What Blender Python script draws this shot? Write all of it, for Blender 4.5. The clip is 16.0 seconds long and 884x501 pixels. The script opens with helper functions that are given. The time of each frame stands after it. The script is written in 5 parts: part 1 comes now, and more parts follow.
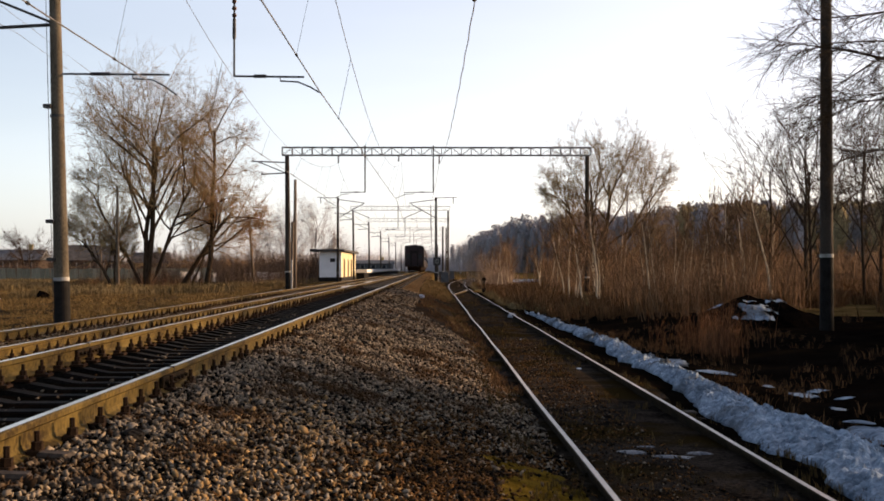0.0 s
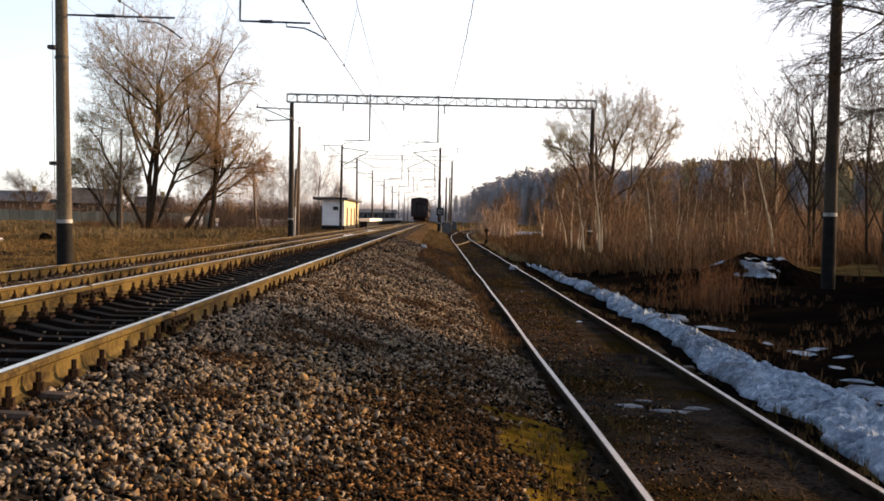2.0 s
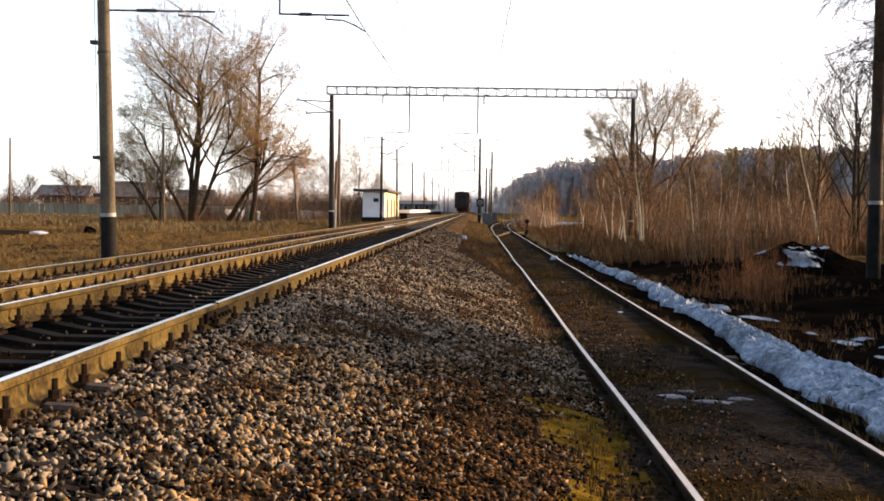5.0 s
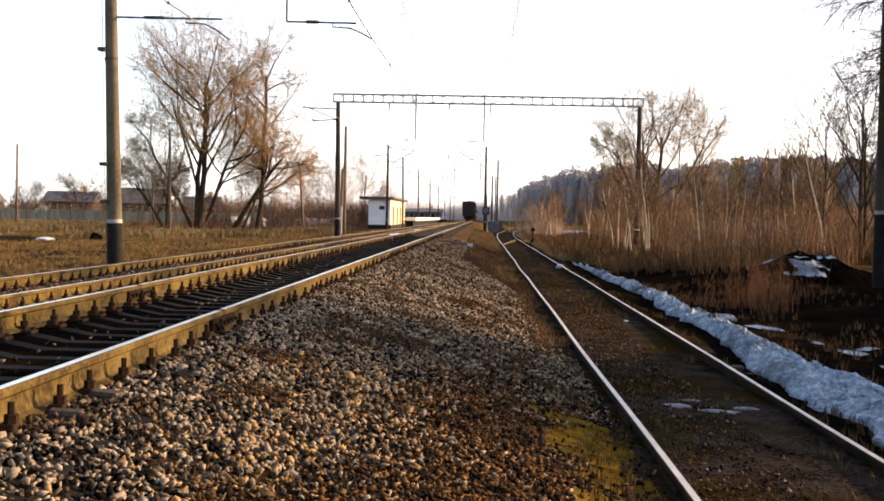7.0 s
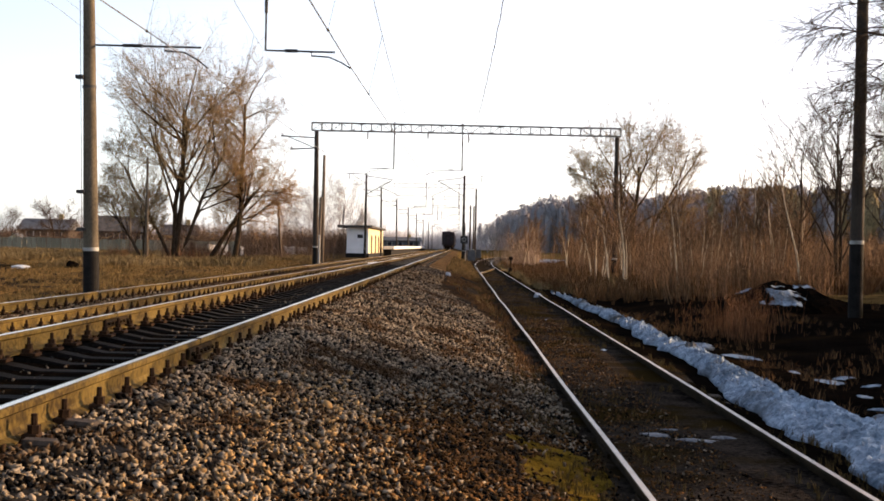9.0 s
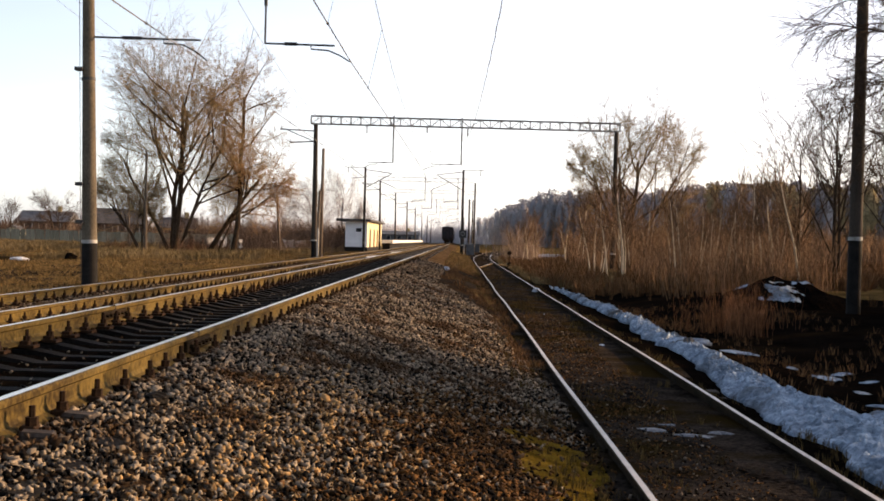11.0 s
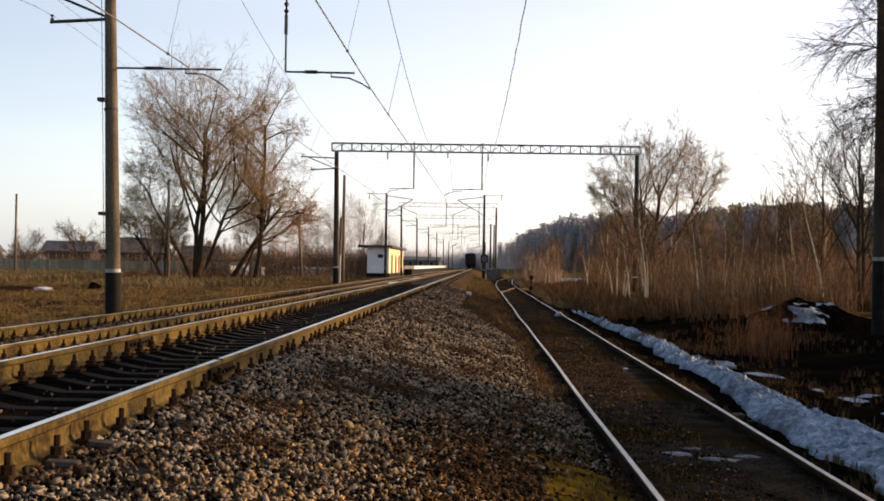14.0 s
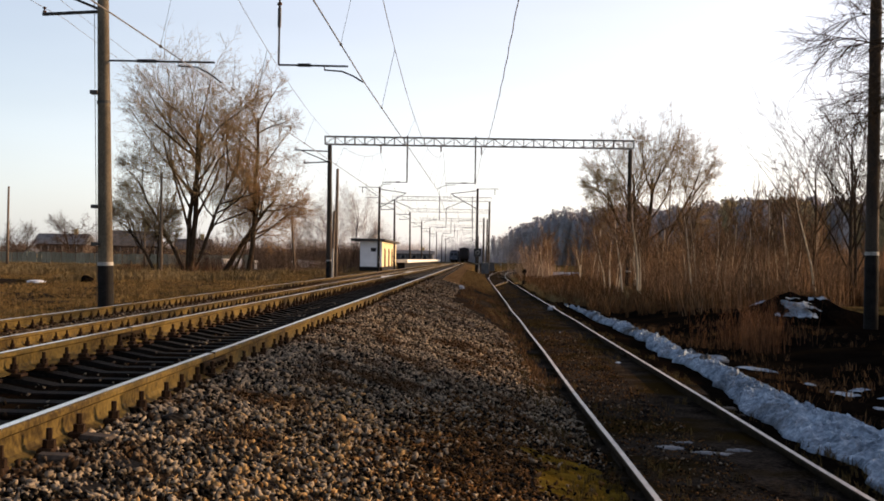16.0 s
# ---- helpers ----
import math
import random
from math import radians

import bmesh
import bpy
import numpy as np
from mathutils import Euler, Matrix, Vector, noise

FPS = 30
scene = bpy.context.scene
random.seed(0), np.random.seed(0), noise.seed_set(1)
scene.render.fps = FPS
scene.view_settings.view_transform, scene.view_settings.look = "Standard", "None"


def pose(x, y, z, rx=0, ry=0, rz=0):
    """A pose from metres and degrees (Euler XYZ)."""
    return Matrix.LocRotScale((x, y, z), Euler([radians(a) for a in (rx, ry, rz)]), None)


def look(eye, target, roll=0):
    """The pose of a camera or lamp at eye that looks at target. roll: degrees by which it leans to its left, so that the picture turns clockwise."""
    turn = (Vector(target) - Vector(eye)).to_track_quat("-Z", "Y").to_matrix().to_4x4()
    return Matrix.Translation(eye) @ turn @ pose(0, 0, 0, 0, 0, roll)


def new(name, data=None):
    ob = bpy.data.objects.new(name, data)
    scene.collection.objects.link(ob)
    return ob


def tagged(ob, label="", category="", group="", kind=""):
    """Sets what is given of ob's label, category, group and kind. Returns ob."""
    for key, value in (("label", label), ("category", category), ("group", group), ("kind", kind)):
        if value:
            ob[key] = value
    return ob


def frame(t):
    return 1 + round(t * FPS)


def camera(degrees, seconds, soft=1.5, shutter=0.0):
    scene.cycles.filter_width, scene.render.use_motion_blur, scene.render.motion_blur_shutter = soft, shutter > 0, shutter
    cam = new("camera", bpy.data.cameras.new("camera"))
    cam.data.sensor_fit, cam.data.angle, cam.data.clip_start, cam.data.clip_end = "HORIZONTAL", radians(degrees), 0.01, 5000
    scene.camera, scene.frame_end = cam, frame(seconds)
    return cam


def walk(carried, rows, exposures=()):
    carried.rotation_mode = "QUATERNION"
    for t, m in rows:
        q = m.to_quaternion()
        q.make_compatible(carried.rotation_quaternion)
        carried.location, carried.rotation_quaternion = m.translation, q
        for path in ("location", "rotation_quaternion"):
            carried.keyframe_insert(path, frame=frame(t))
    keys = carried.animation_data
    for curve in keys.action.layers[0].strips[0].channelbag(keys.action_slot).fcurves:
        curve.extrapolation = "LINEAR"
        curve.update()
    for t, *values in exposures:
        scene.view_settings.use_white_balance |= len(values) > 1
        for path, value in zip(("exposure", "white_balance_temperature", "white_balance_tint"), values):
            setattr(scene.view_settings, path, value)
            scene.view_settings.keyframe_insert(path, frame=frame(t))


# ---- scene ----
cam = camera(40.4, 16.0, soft=1.75)
EYE = (0.0, 0.0, 1.0)
TURNS = [
    (0.0, 90.847, 0.000, -0.430),
    (0.5, 90.274, 0.656, -0.120),
    (1.0, 89.983, -0.186, 0.005),
    (1.5, 89.769, -0.568, 0.793),
    (2.0, 88.485, -1.249, -0.293),
    (2.5, 88.419, -1.042, 0.643),
    (3.0, 88.312, -0.644, 0.088),
    (3.5, 89.929, -0.676, 0.183),
    (4.0, 88.101, -0.776, 1.030),
    (4.2, 88.027, -0.857, 1.298),
    (6.3, 88.028, -0.837, 1.725),
    (6.5, 87.908, -1.002, 1.435),
    (7.0, 88.397, -1.100, 1.901),
    (7.5, 88.318, -0.951, 1.987),
    (8.0, 88.226, -0.998, 1.892),
    (8.5, 88.689, -1.110, 1.818),
    (9.0, 89.789, -1.243, 0.859),
    (9.2, 90.205, -1.178, 0.573),
    (11.3, 89.300, -1.598, 0.779),
    (11.5, 89.159, -1.636, 0.576),
    (12.0, 88.955, -1.308, 0.906),
    (12.5, 89.525, -1.278, 1.471),
    (13.0, 90.796, -1.421, 1.267),
    (13.5, 90.305, -1.212, 1.413),
    (14.0, 90.695, -0.879, 1.831),
    (14.5, 90.434, -0.706, 1.939),
    (15.0, 90.399, -0.852, 2.036),
    (15.5, 90.439, -1.000, 1.748),
    (16.0, 90.400, -0.989, 1.499),
]
walk(cam, [(t, pose(*EYE, a, b, c)) for t, a, b, c in TURNS],
     exposures=[(t, e + 0.66, 6850, 21) for t, e in ((0, -0.28), (1.5, -0.14), (2, 0.08), (2.5, 0.2), (4, 0.4), (6.5, 0.56), (7.5, 0.57), (8.5, 0.42), (9.2, 0.15), (11.5, 0.06), (12.0, 0.16), (12.5, 0.12), (13.2, -0.1), (16, -0.28))])

# ---- sky and sun ----
SUN_AZ, SUN_EL = 69.0, 15.0
world = bpy.data.worlds.new("world")
scene.world = world
world.use_nodes = True
wn = world.node_tree
sky = wn.nodes.new("ShaderNodeTexSky")
sky.sky_type, sky.sun_disc = "NISHITA", False
sky.sun_elevation, sky.sun_rotation = radians(SUN_EL), radians(SUN_AZ)
sky.air_density, sky.dust_density, sky.ozone_density = 1.0, 1.3, 2.0
# a thin veil of high haze over the clear sky, brighter towards the sun and thinner overhead
sun_way = Vector((math.sin(radians(SUN_AZ)) * math.cos(radians(SUN_EL)),
                  math.cos(radians(SUN_AZ)) * math.cos(radians(SUN_EL)), math.sin(radians(SUN_EL))))
veil_at = wn.nodes.new("ShaderNodeTexCoord")
veil_map = wn.nodes.new("ShaderNodeMapping")
veil_map.inputs["Scale"].default_value = (1.2, 1.2, 7.0)
veil_noise = wn.nodes.new("ShaderNodeTexNoise")
veil_noise.inputs["Scale"].default_value, veil_noise.inputs["Detail"].default_value = 1.6, 4
wn.links.new(veil_at.outputs["Generated"], veil_map.inputs["Vector"])
wn.links.new(veil_map.outputs["Vector"], veil_noise.inputs["Vector"])


def sky_range(value, a, b, to_a, to_b):
    r = wn.nodes.new("ShaderNodeMapRange")
    for socket, v in (("From Min", a), ("From Max", b), ("To Min", to_a), ("To Max", to_b)):
        r.inputs[socket].default_value = v
    wn.links.new(value, r.inputs["Value"])
    return r.outputs["Result"]


def sky_times(a, b):
    m = wn.nodes.new("ShaderNodeMath")
    m.operation = "MULTIPLY"
    wn.links.new(a, m.inputs[0])
    wn.links.new(b, m.inputs[1])
    return m.outputs[0]


towards_sun = wn.nodes.new("ShaderNodeVectorMath")
towards_sun.operation, towards_sun.inputs[1].default_value = "DOT_PRODUCT", sun_way
height = wn.nodes.new("ShaderNodeSeparateXYZ")
wn.links.new(veil_at.outputs["Generated"], towards_sun.inputs[0])
wn.links.new(veil_at.outputs["Generated"], height.inputs[0])
veil_strength = sky_times(sky_times(sky_range(towards_sun.outputs["Value"], -1, 1, 0.2, 8.4), sky_range(height.outputs["Z"], 0.02, 0.5, 1.0, 0.3)),
                          sky_range(veil_noise.outputs["Fac"], 0.35, 0.75, 0.94, 1.1))
veil = wn.nodes.new("ShaderNodeVectorMath")
veil.operation = "SCALE"
veil_tint = wn.nodes.new("ShaderNodeMix")
veil_tint.data_type = "RGBA"
veil_tint.inputs[6].default_value, veil_tint.inputs[7].default_value = (0.76, 0.95, 1.06, 1), (0.95, 0.945, 0.95, 1)
wn.links.new(sky_range(towards_sun.outputs["Value"], -0.2, 0.65, 0, 1), veil_tint.inputs[0])
wn.links.new(veil_tint.outputs[2], veil.inputs[0])
total = wn.nodes.new("ShaderNodeVectorMath")
total.operation = "ADD"
wn.links.new(veil_strength, veil.inputs["Scale"])
wn.links.new(sky.outputs["Color"], total.inputs[0])
wn.links.new(veil.outputs["Vector"], total.inputs[1])
wn.nodes["Background"].inputs["Strength"].default_value = 0.10
wn.links.new(total.outputs["Vector"], wn.nodes["Background"].inputs["Color"])
sun_data = bpy.data.lights.new("sun", "SUN")
sun_data.energy, sun_data.angle, sun_data.color = 5.0, radians(0.6), (1.0, 0.71, 0.39)
sun = new("sun", sun_data)
sun.matrix_basis = look(sun_way * 200, (0, 0, 0))

# ---- materials ----
def material(name, dark, light, rough=0.85, scale=6.0, fine=60.0, bump=0.3, bump_size=0.01, metal=0.0, random_tint=0.0,
             island=False, third=None, third_at=0.6, spec=0.2, stretch=None):
    """Two colours mixed by a coarse and a fine noise, an optional third in patches, relief from the fine noise."""
    m = bpy.data.materials.new(name)
    m.use_nodes = True
    n, l = m.node_tree.nodes, m.node_tree.links
    shader = n["Principled BSDF"]
    shader.inputs["Roughness"].default_value, shader.inputs["Metallic"].default_value = rough, metal
    shader.inputs["Specular IOR Level"].default_value = spec
    where = n.new("ShaderNodeTexCoord").outputs["Object"]
    if stretch:
        mapping = n.new("ShaderNodeMapping")
        mapping.inputs["Scale"].default_value = stretch
        l.new(where, mapping.inputs["Vector"])
        where = mapping.outputs["Vector"]

    def noise_of(size, detail):
        t = n.new("ShaderNodeTexNoise")
        t.inputs["Scale"].default_value, t.inputs["Detail"].default_value = size, detail
        l.new(where, t.inputs["Vector"])
        return t.outputs["Fac"]

    def mix(fac, a, b):
        x = n.new("ShaderNodeMix")
        x.data_type = "RGBA"
        l.new(fac, x.inputs[0])
        for value, k in ((a, 6), (b, 7)):
            if isinstance(value, tuple):
                x.inputs[k].default_value = (*value, 1)
            else:
                l.new(value, x.inputs[k])
        return x.outputs[2]

    def ramp(fac, lo, hi):
        r = n.new("ShaderNodeMapRange")
        r.inputs["From Min"].default_value, r.inputs["From Max"].default_value = lo, hi
        l.new(fac, r.inputs["Value"])
        return r.outputs["Result"]

    coarse, grain = noise_of(scale, 4), noise_of(fine, 5)
    add = n.new("ShaderNodeMath")
    add.operation = "ADD"
    l.new(coarse, add.inputs[0])
    l.new(grain, add.inputs[1])
    fac = ramp(add.outputs[0], 0.75, 1.25)
    if random_tint:
        src = n.new("ShaderNodeNewGeometry").outputs["Random Per Island"] if island else n.new("ShaderNodeObjectInfo").outputs["Random"]
        mul = n.new("ShaderNodeMath")
        mul.operation, mul.inputs[2].default_value = "MULTIPLY_ADD", -random_tint / 2
        mul.inputs[1].default_value = random_tint
        l.new(src, mul.inputs[0])
        plus = n.new("ShaderNodeMath")
        plus.operation, plus.use_clamp = "ADD", True
        l.new(fac, plus.inputs[0])
        l.new(mul.outputs[0], plus.inputs[1])
        fac = plus.outputs[0]
    colour = mix(fac, dark, light)
    if third:
        colour = mix(ramp(noise_of(scale * 0.37 + 0.01, 5), third_at - 0.06, third_at + 0.08), colour, third)
    l.new(colour, shader.inputs["Base Color"])
    if bump:
        b = n.new("ShaderNodeBump")
        b.inputs["Strength"].default_value, b.inputs["Distance"].default_value = bump, bump_size
        l.new(grain, b.inputs["Height"])
        l.new(b.outputs["Normal"], shader.inputs["Normal"])
    return m


# bed below the loose stones: shade of their gaps is in the colour
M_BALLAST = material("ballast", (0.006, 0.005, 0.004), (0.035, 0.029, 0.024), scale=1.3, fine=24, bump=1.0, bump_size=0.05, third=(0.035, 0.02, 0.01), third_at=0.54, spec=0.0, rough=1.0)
# lighter copy of the ballast: sunlight on the stones is in its colour
M_LITBALLAST = material("brown ballast with sunlit tone", (0.018, 0.012, 0.007), (0.15, 0.1, 0.055), scale=1.1, fine=22, bump=1.0, bump_size=0.05, third=(0.055, 0.03, 0.014), third_at=0.56, spec=0.0, rough=1.0)
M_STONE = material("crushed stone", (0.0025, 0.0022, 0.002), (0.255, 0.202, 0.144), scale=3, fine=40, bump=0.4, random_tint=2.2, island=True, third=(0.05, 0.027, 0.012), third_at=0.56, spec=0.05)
M_RUSTSTONE = material("rust-stained stone", (0.003, 0.002, 0.001), (0.115, 0.056, 0.019), scale=3, fine=40, bump=0.4, random_tint=1.8, island=True, spec=0.05)
# golden copy of the stone that carries the sunlit pool in its colour
M_LITSTONE = material("tan stone with sunlit tone", (0.01, 0.006, 0.003), (0.32, 0.2, 0.09), scale=3, fine=40, bump=0.4, random_tint=1.8, island=True, spec=0.05)
# nearly black: the shade from the wood is put into the soil's colour
M_SOIL = material("near-black soil with shade in its colour", (0.002, 0.0016, 0.0014), (0.008, 0.006, 0.0045), scale=1.2, fine=18, bump=1.0, bump_size=0.05, third=(0.015, 0.0095, 0.005), third_at=0.60, spec=0.0, rough=1.0)
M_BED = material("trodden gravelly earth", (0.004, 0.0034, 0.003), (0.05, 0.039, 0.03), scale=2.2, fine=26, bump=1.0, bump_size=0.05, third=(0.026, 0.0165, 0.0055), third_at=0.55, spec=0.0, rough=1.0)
M_TURF = material("dead turf", (0.035, 0.023, 0.009), (0.185, 0.12, 0.044), scale=0.6, fine=14, bump=1.0, bump_size=0.08, third=(0.05, 0.034, 0.015), third_at=0.6, spec=0.0, rough=1.0)
M_STRAW = material("dry grass", (0.03, 0.019, 0.007), (0.13, 0.085, 0.03), scale=2, fine=20, bump=0, random_tint=1.0, island=True, spec=0.05)
M_GOLD = material("golden dry grass", (0.05, 0.032, 0.011), (0.33, 0.21, 0.08), scale=2, fine=20, bump=0, random_tint=1.0, island=True, spec=0.05)
M_HAY = material("faded tall grass", (0.09, 0.064, 0.028), (0.27, 0.19, 0.09), scale=0.15, fine=5, bump=0, random_tint=0.5, island=True, spec=0.05)
M_WEED = material("brown weeds", (0.05, 0.025, 0.011), (0.22, 0.116, 0.05), scale=2, fine=20, bump=0, random_tint=0.9, island=True, spec=0.05)
M_MOSS = material("moss", (0.018, 0.012, 0.002), (0.17, 0.105, 0.016), scale=4, fine=60, bump=0.8, bump_size=0.02, spec=0.0, rough=1.0)
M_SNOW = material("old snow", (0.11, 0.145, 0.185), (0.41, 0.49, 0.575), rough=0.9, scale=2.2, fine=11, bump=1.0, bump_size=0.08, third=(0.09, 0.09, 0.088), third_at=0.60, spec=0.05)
M_ICE = material("dirty thaw ice", (0.02, 0.022, 0.026), (0.085, 0.098, 0.115), rough=0.4, scale=7, fine=30, bump=0.4, spec=0.3)
M_RAIL = material("rusty rail steel", (0.026, 0.0155, 0.0035), (0.145, 0.098, 0.025), rough=0.8, scale=2.2, fine=26, bump=0.2, spec=0.1)
# darker rust for the siding rails: their shaded side is put into it
M_DARKRUST = material("rusted steel with shade in its colour", (0.010, 0.007, 0.004), (0.04, 0.026, 0.013), rough=0.9, scale=4, fine=50, bump=0.15, spec=0.05)
M_TREAD = material("polished rail head", (0.62, 0.58, 0.53), (0.86, 0.82, 0.76), rough=0.28, scale=3, fine=80, bump=0.02, metal=1.0, spec=0.5)
M_DULL_TREAD = material("dull rail head", (0.38, 0.32, 0.27), (0.62, 0.55, 0.48), rough=0.45, scale=3, fine=60, bump=0.05, metal=0.7)
# near sleepers almost black: the shade between the rails is in the colour
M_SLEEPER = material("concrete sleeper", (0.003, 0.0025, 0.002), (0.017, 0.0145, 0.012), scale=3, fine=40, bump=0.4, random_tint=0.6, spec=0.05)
# far sleepers take a paler copy with sunlight in its colour
M_LITSLEEPER = material("concrete sleeper with sunlit tone", (0.03, 0.024, 0.018), (0.12, 0.098, 0.075), scale=3, fine=40, bump=0.3, spec=0.05)
M_TIMBER = material("tarred timber", (0.03, 0.022, 0.016), (0.10, 0.075, 0.055), scale=3, fine=40, bump=0.5, random_tint=0.5, stretch=(1, 8, 8))
M_CLIP = material("rusty fastener", (0.010, 0.006, 0.004), (0.04, 0.022, 0.012), rough=0.8, scale=8, fine=80, bump=0.2, spec=0.05)
M_CONCRETE = material("pole concrete", (0.06, 0.048, 0.033), (0.16, 0.128, 0.088), scale=2, fine=40, bump=0.3, stretch=(1, 1, 0.35), third=(0.07, 0.055, 0.042), third_at=0.62)
# darker copy of the pole concrete: shade on the columns is painted in
M_DARKCONCRETE = material("concrete with shade in its colour", (0.022, 0.017, 0.013), (0.065, 0.049, 0.037), scale=2, fine=40, bump=0.3, stretch=(1, 1, 0.35))
M_TAR = material("tar paint", (0.006, 0.0055, 0.005), (0.024, 0.021, 0.019), rough=0.8, scale=3, fine=40, bump=0.2, spec=0.1)
M_LIME = material("worn whitewash", (0.22, 0.21, 0.19), (0.5, 0.48, 0.44), scale=6, fine=40, bump=0.2)
M_GALV = material("weathered steelwork", (0.11, 0.10, 0.09), (0.27, 0.25, 0.22), rough=0.6, scale=5, fine=60, bump=0.1, metal=0.3)
M_DARKSTEEL = material("dark bracket steel", (0.03, 0.03, 0.03), (0.09, 0.085, 0.08), rough=0.6, scale=5, fine=60, bump=0.1, metal=0.3)
# haze over the far beams is put into this paler steel
M_HAZESTEEL = material("steelwork paled for haze", (0.32, 0.29, 0.28), (0.5, 0.46, 0.44), rough=0.7, scale=5, fine=60, bump=0)
M_WIRE = material("oxidised copper wire", (0.10, 0.095, 0.09), (0.22, 0.20, 0.18), rough=0.5, scale=5, fine=60, bump=0)
M_PORCELAIN = material("porcelain insulator", (0.55, 0.53, 0.50), (0.75, 0.73, 0.70), rough=0.25, scale=5, fine=50, bump=0)
M_BROWNCERAMIC = material("brown insulator", (0.05, 0.025, 0.015), (0.12, 0.06, 0.035), rough=0.3, scale=5, fine=50, bump=0)
M_WOODPOLE = material("grey wooden pole", (0.09, 0.065, 0.045), (0.24, 0.18, 0.13), scale=3, fine=40, bump=0.4, stretch=(4, 4, 0.4))
M_BARK = material("grey brown bark", (0.016, 0.011, 0.0075), (0.09, 0.06, 0.038), scale=4, fine=40, bump=0.5, stretch=(3, 3, 0.7), spec=0.05)
M_TWIG = material("reddish twigs", (0.12, 0.078, 0.036), (0.37, 0.25, 0.12), scale=2, fine=10, bump=0, spec=0.05)
M_RUSTTWIG = material("rust-brown twigs", (0.14, 0.08, 0.036), (0.42, 0.25, 0.115), scale=2, fine=10, bump=0, spec=0.05)
M_BIRCH = material("birch bark", (0.45, 0.33, 0.2), (0.85, 0.69, 0.48), scale=3, fine=20, bump=0.2, stretch=(1, 1, 3), third=(0.06, 0.045, 0.035), third_at=0.66)
M_BRUSH = material("bare brushwood", (0.05, 0.03, 0.016), (0.28, 0.166, 0.09), scale=0.5, fine=6, bump=0, random_tint=0.8, island=True, spec=0.05)
M_REDBRUSH = material("reddish bare brush", (0.05, 0.024, 0.012), (0.22, 0.105, 0.05), scale=0.6, fine=6, bump=0, random_tint=0.9, island=True, spec=0.05)
M_SCRUB = material("dark bare scrub", (0.026, 0.019, 0.016), (0.125, 0.085, 0.06), scale=0.1, fine=3, bump=0, random_tint=0.6, island=True, spec=0.05)
# needles paled and warmed to carry the haze before the wood
M_PINE = material("pine needles", (0.18, 0.14, 0.075), (0.38, 0.29, 0.155), scale=0.2, fine=3, bump=0, random_tint=0.25, island=True, spec=0.0)
# pale grey stands in for the haze in front of far trees
M_HAZETWIG = material("far twigs paled for haze", (0.3, 0.27, 0.255), (0.46, 0.42, 0.395), scale=1, fine=6, bump=0, spec=0.0)
# the pale tone is the horizon haze, put into the scrub's colour
M_SKYLINE = material("skyline scrub with haze in its colour", (0.4, 0.38, 0.4), (0.54, 0.52, 0.53), scale=0.05, fine=0.6, bump=0, spec=0.0)
M_PALEBRUSH = material("pale tan saplings", (0.17, 0.115, 0.078), (0.46, 0.33, 0.235), scale=0.5, fine=6, bump=0, random_tint=0.8, island=True, spec=0.05)
# pale and bluish: the haze of distance is painted into the colour
M_HAZEWOOD = material("distant wood with haze in its colour", (0.24, 0.23, 0.243), (0.34, 0.322, 0.325), scale=0.05, fine=0.6, bump=0, spec=0.0)
M_WHITEWALL = material("whitewashed brick", (0.68, 0.68, 0.69), (0.86, 0.86, 0.86), scale=1.0, fine=14, bump=0.2)
M_YELLOWWALL = material("cream wall colour", (0.55, 0.46, 0.28), (0.78, 0.68, 0.44), scale=1.0, fine=14, bump=0.2)
M_ROOF = material("dark roof sheet", (0.035, 0.032, 0.03), (0.10, 0.09, 0.085), scale=1.5, fine=20, bump=0.2)
M_PLATFORM = material("platform concrete", (0.66, 0.63, 0.59), (0.86, 0.84, 0.80), scale=0.6, fine=12, bump=0.2)
M_DOOR = material("brown painted door", (0.07, 0.04, 0.025), (0.16, 0.09, 0.055), scale=3, fine=30, bump=0.1)
M_TRAIN = material("grimy carriage paint", (0.01, 0.006, 0.007), (0.026, 0.016, 0.0185), rough=0.6, scale=1.2, fine=20, bump=0.1)
M_TRAINROOF = material("grimy carriage roof", (0.05, 0.05, 0.05), (0.12, 0.115, 0.11), rough=0.7, scale=1.2, fine=20, bump=0.1)
M_LOCO = material("blue-grey locomotive paint", (0.06, 0.066, 0.09), (0.12, 0.13, 0.165), rough=0.5, scale=1.2, fine=20, bump=0.1)
M_GLASS = material("dark window glass", (0.015, 0.017, 0.02), (0.03, 0.033, 0.038), rough=0.08, scale=1, fine=10, bump=0)
M_FENCE = material("weathered fence board", (0.16, 0.15, 0.105), (0.32, 0.295, 0.215), scale=2, fine=25, bump=0.2, random_tint=0.7, stretch=(4, 4, 0.5))
M_HOUSE = material("dark log wall", (0.03, 0.021, 0.016), (0.09, 0.062, 0.045), scale=1.5, fine=15, bump=0.3)
M_HOUSEPAINT = material("ochre house wall", (0.30, 0.22, 0.10), (0.55, 0.42, 0.20), scale=1.5, fine=15, bump=0.2)
M_SLATE = material("grey house roof", (0.07, 0.073, 0.08), (0.14, 0.145, 0.155), scale=1.0, fine=15, bump=0.3, spec=0.05)
M_CABINET = material("grey cabinet paint", (0.05, 0.052, 0.055), (0.12, 0.122, 0.125), rough=0.6, scale=3, fine=30, bump=0.1)
M_SIGNBLACK = material("black sign paint", (0.015, 0.015, 0.016), (0.04, 0.04, 0.042), rough=0.5, scale=4, fine=40, bump=0)
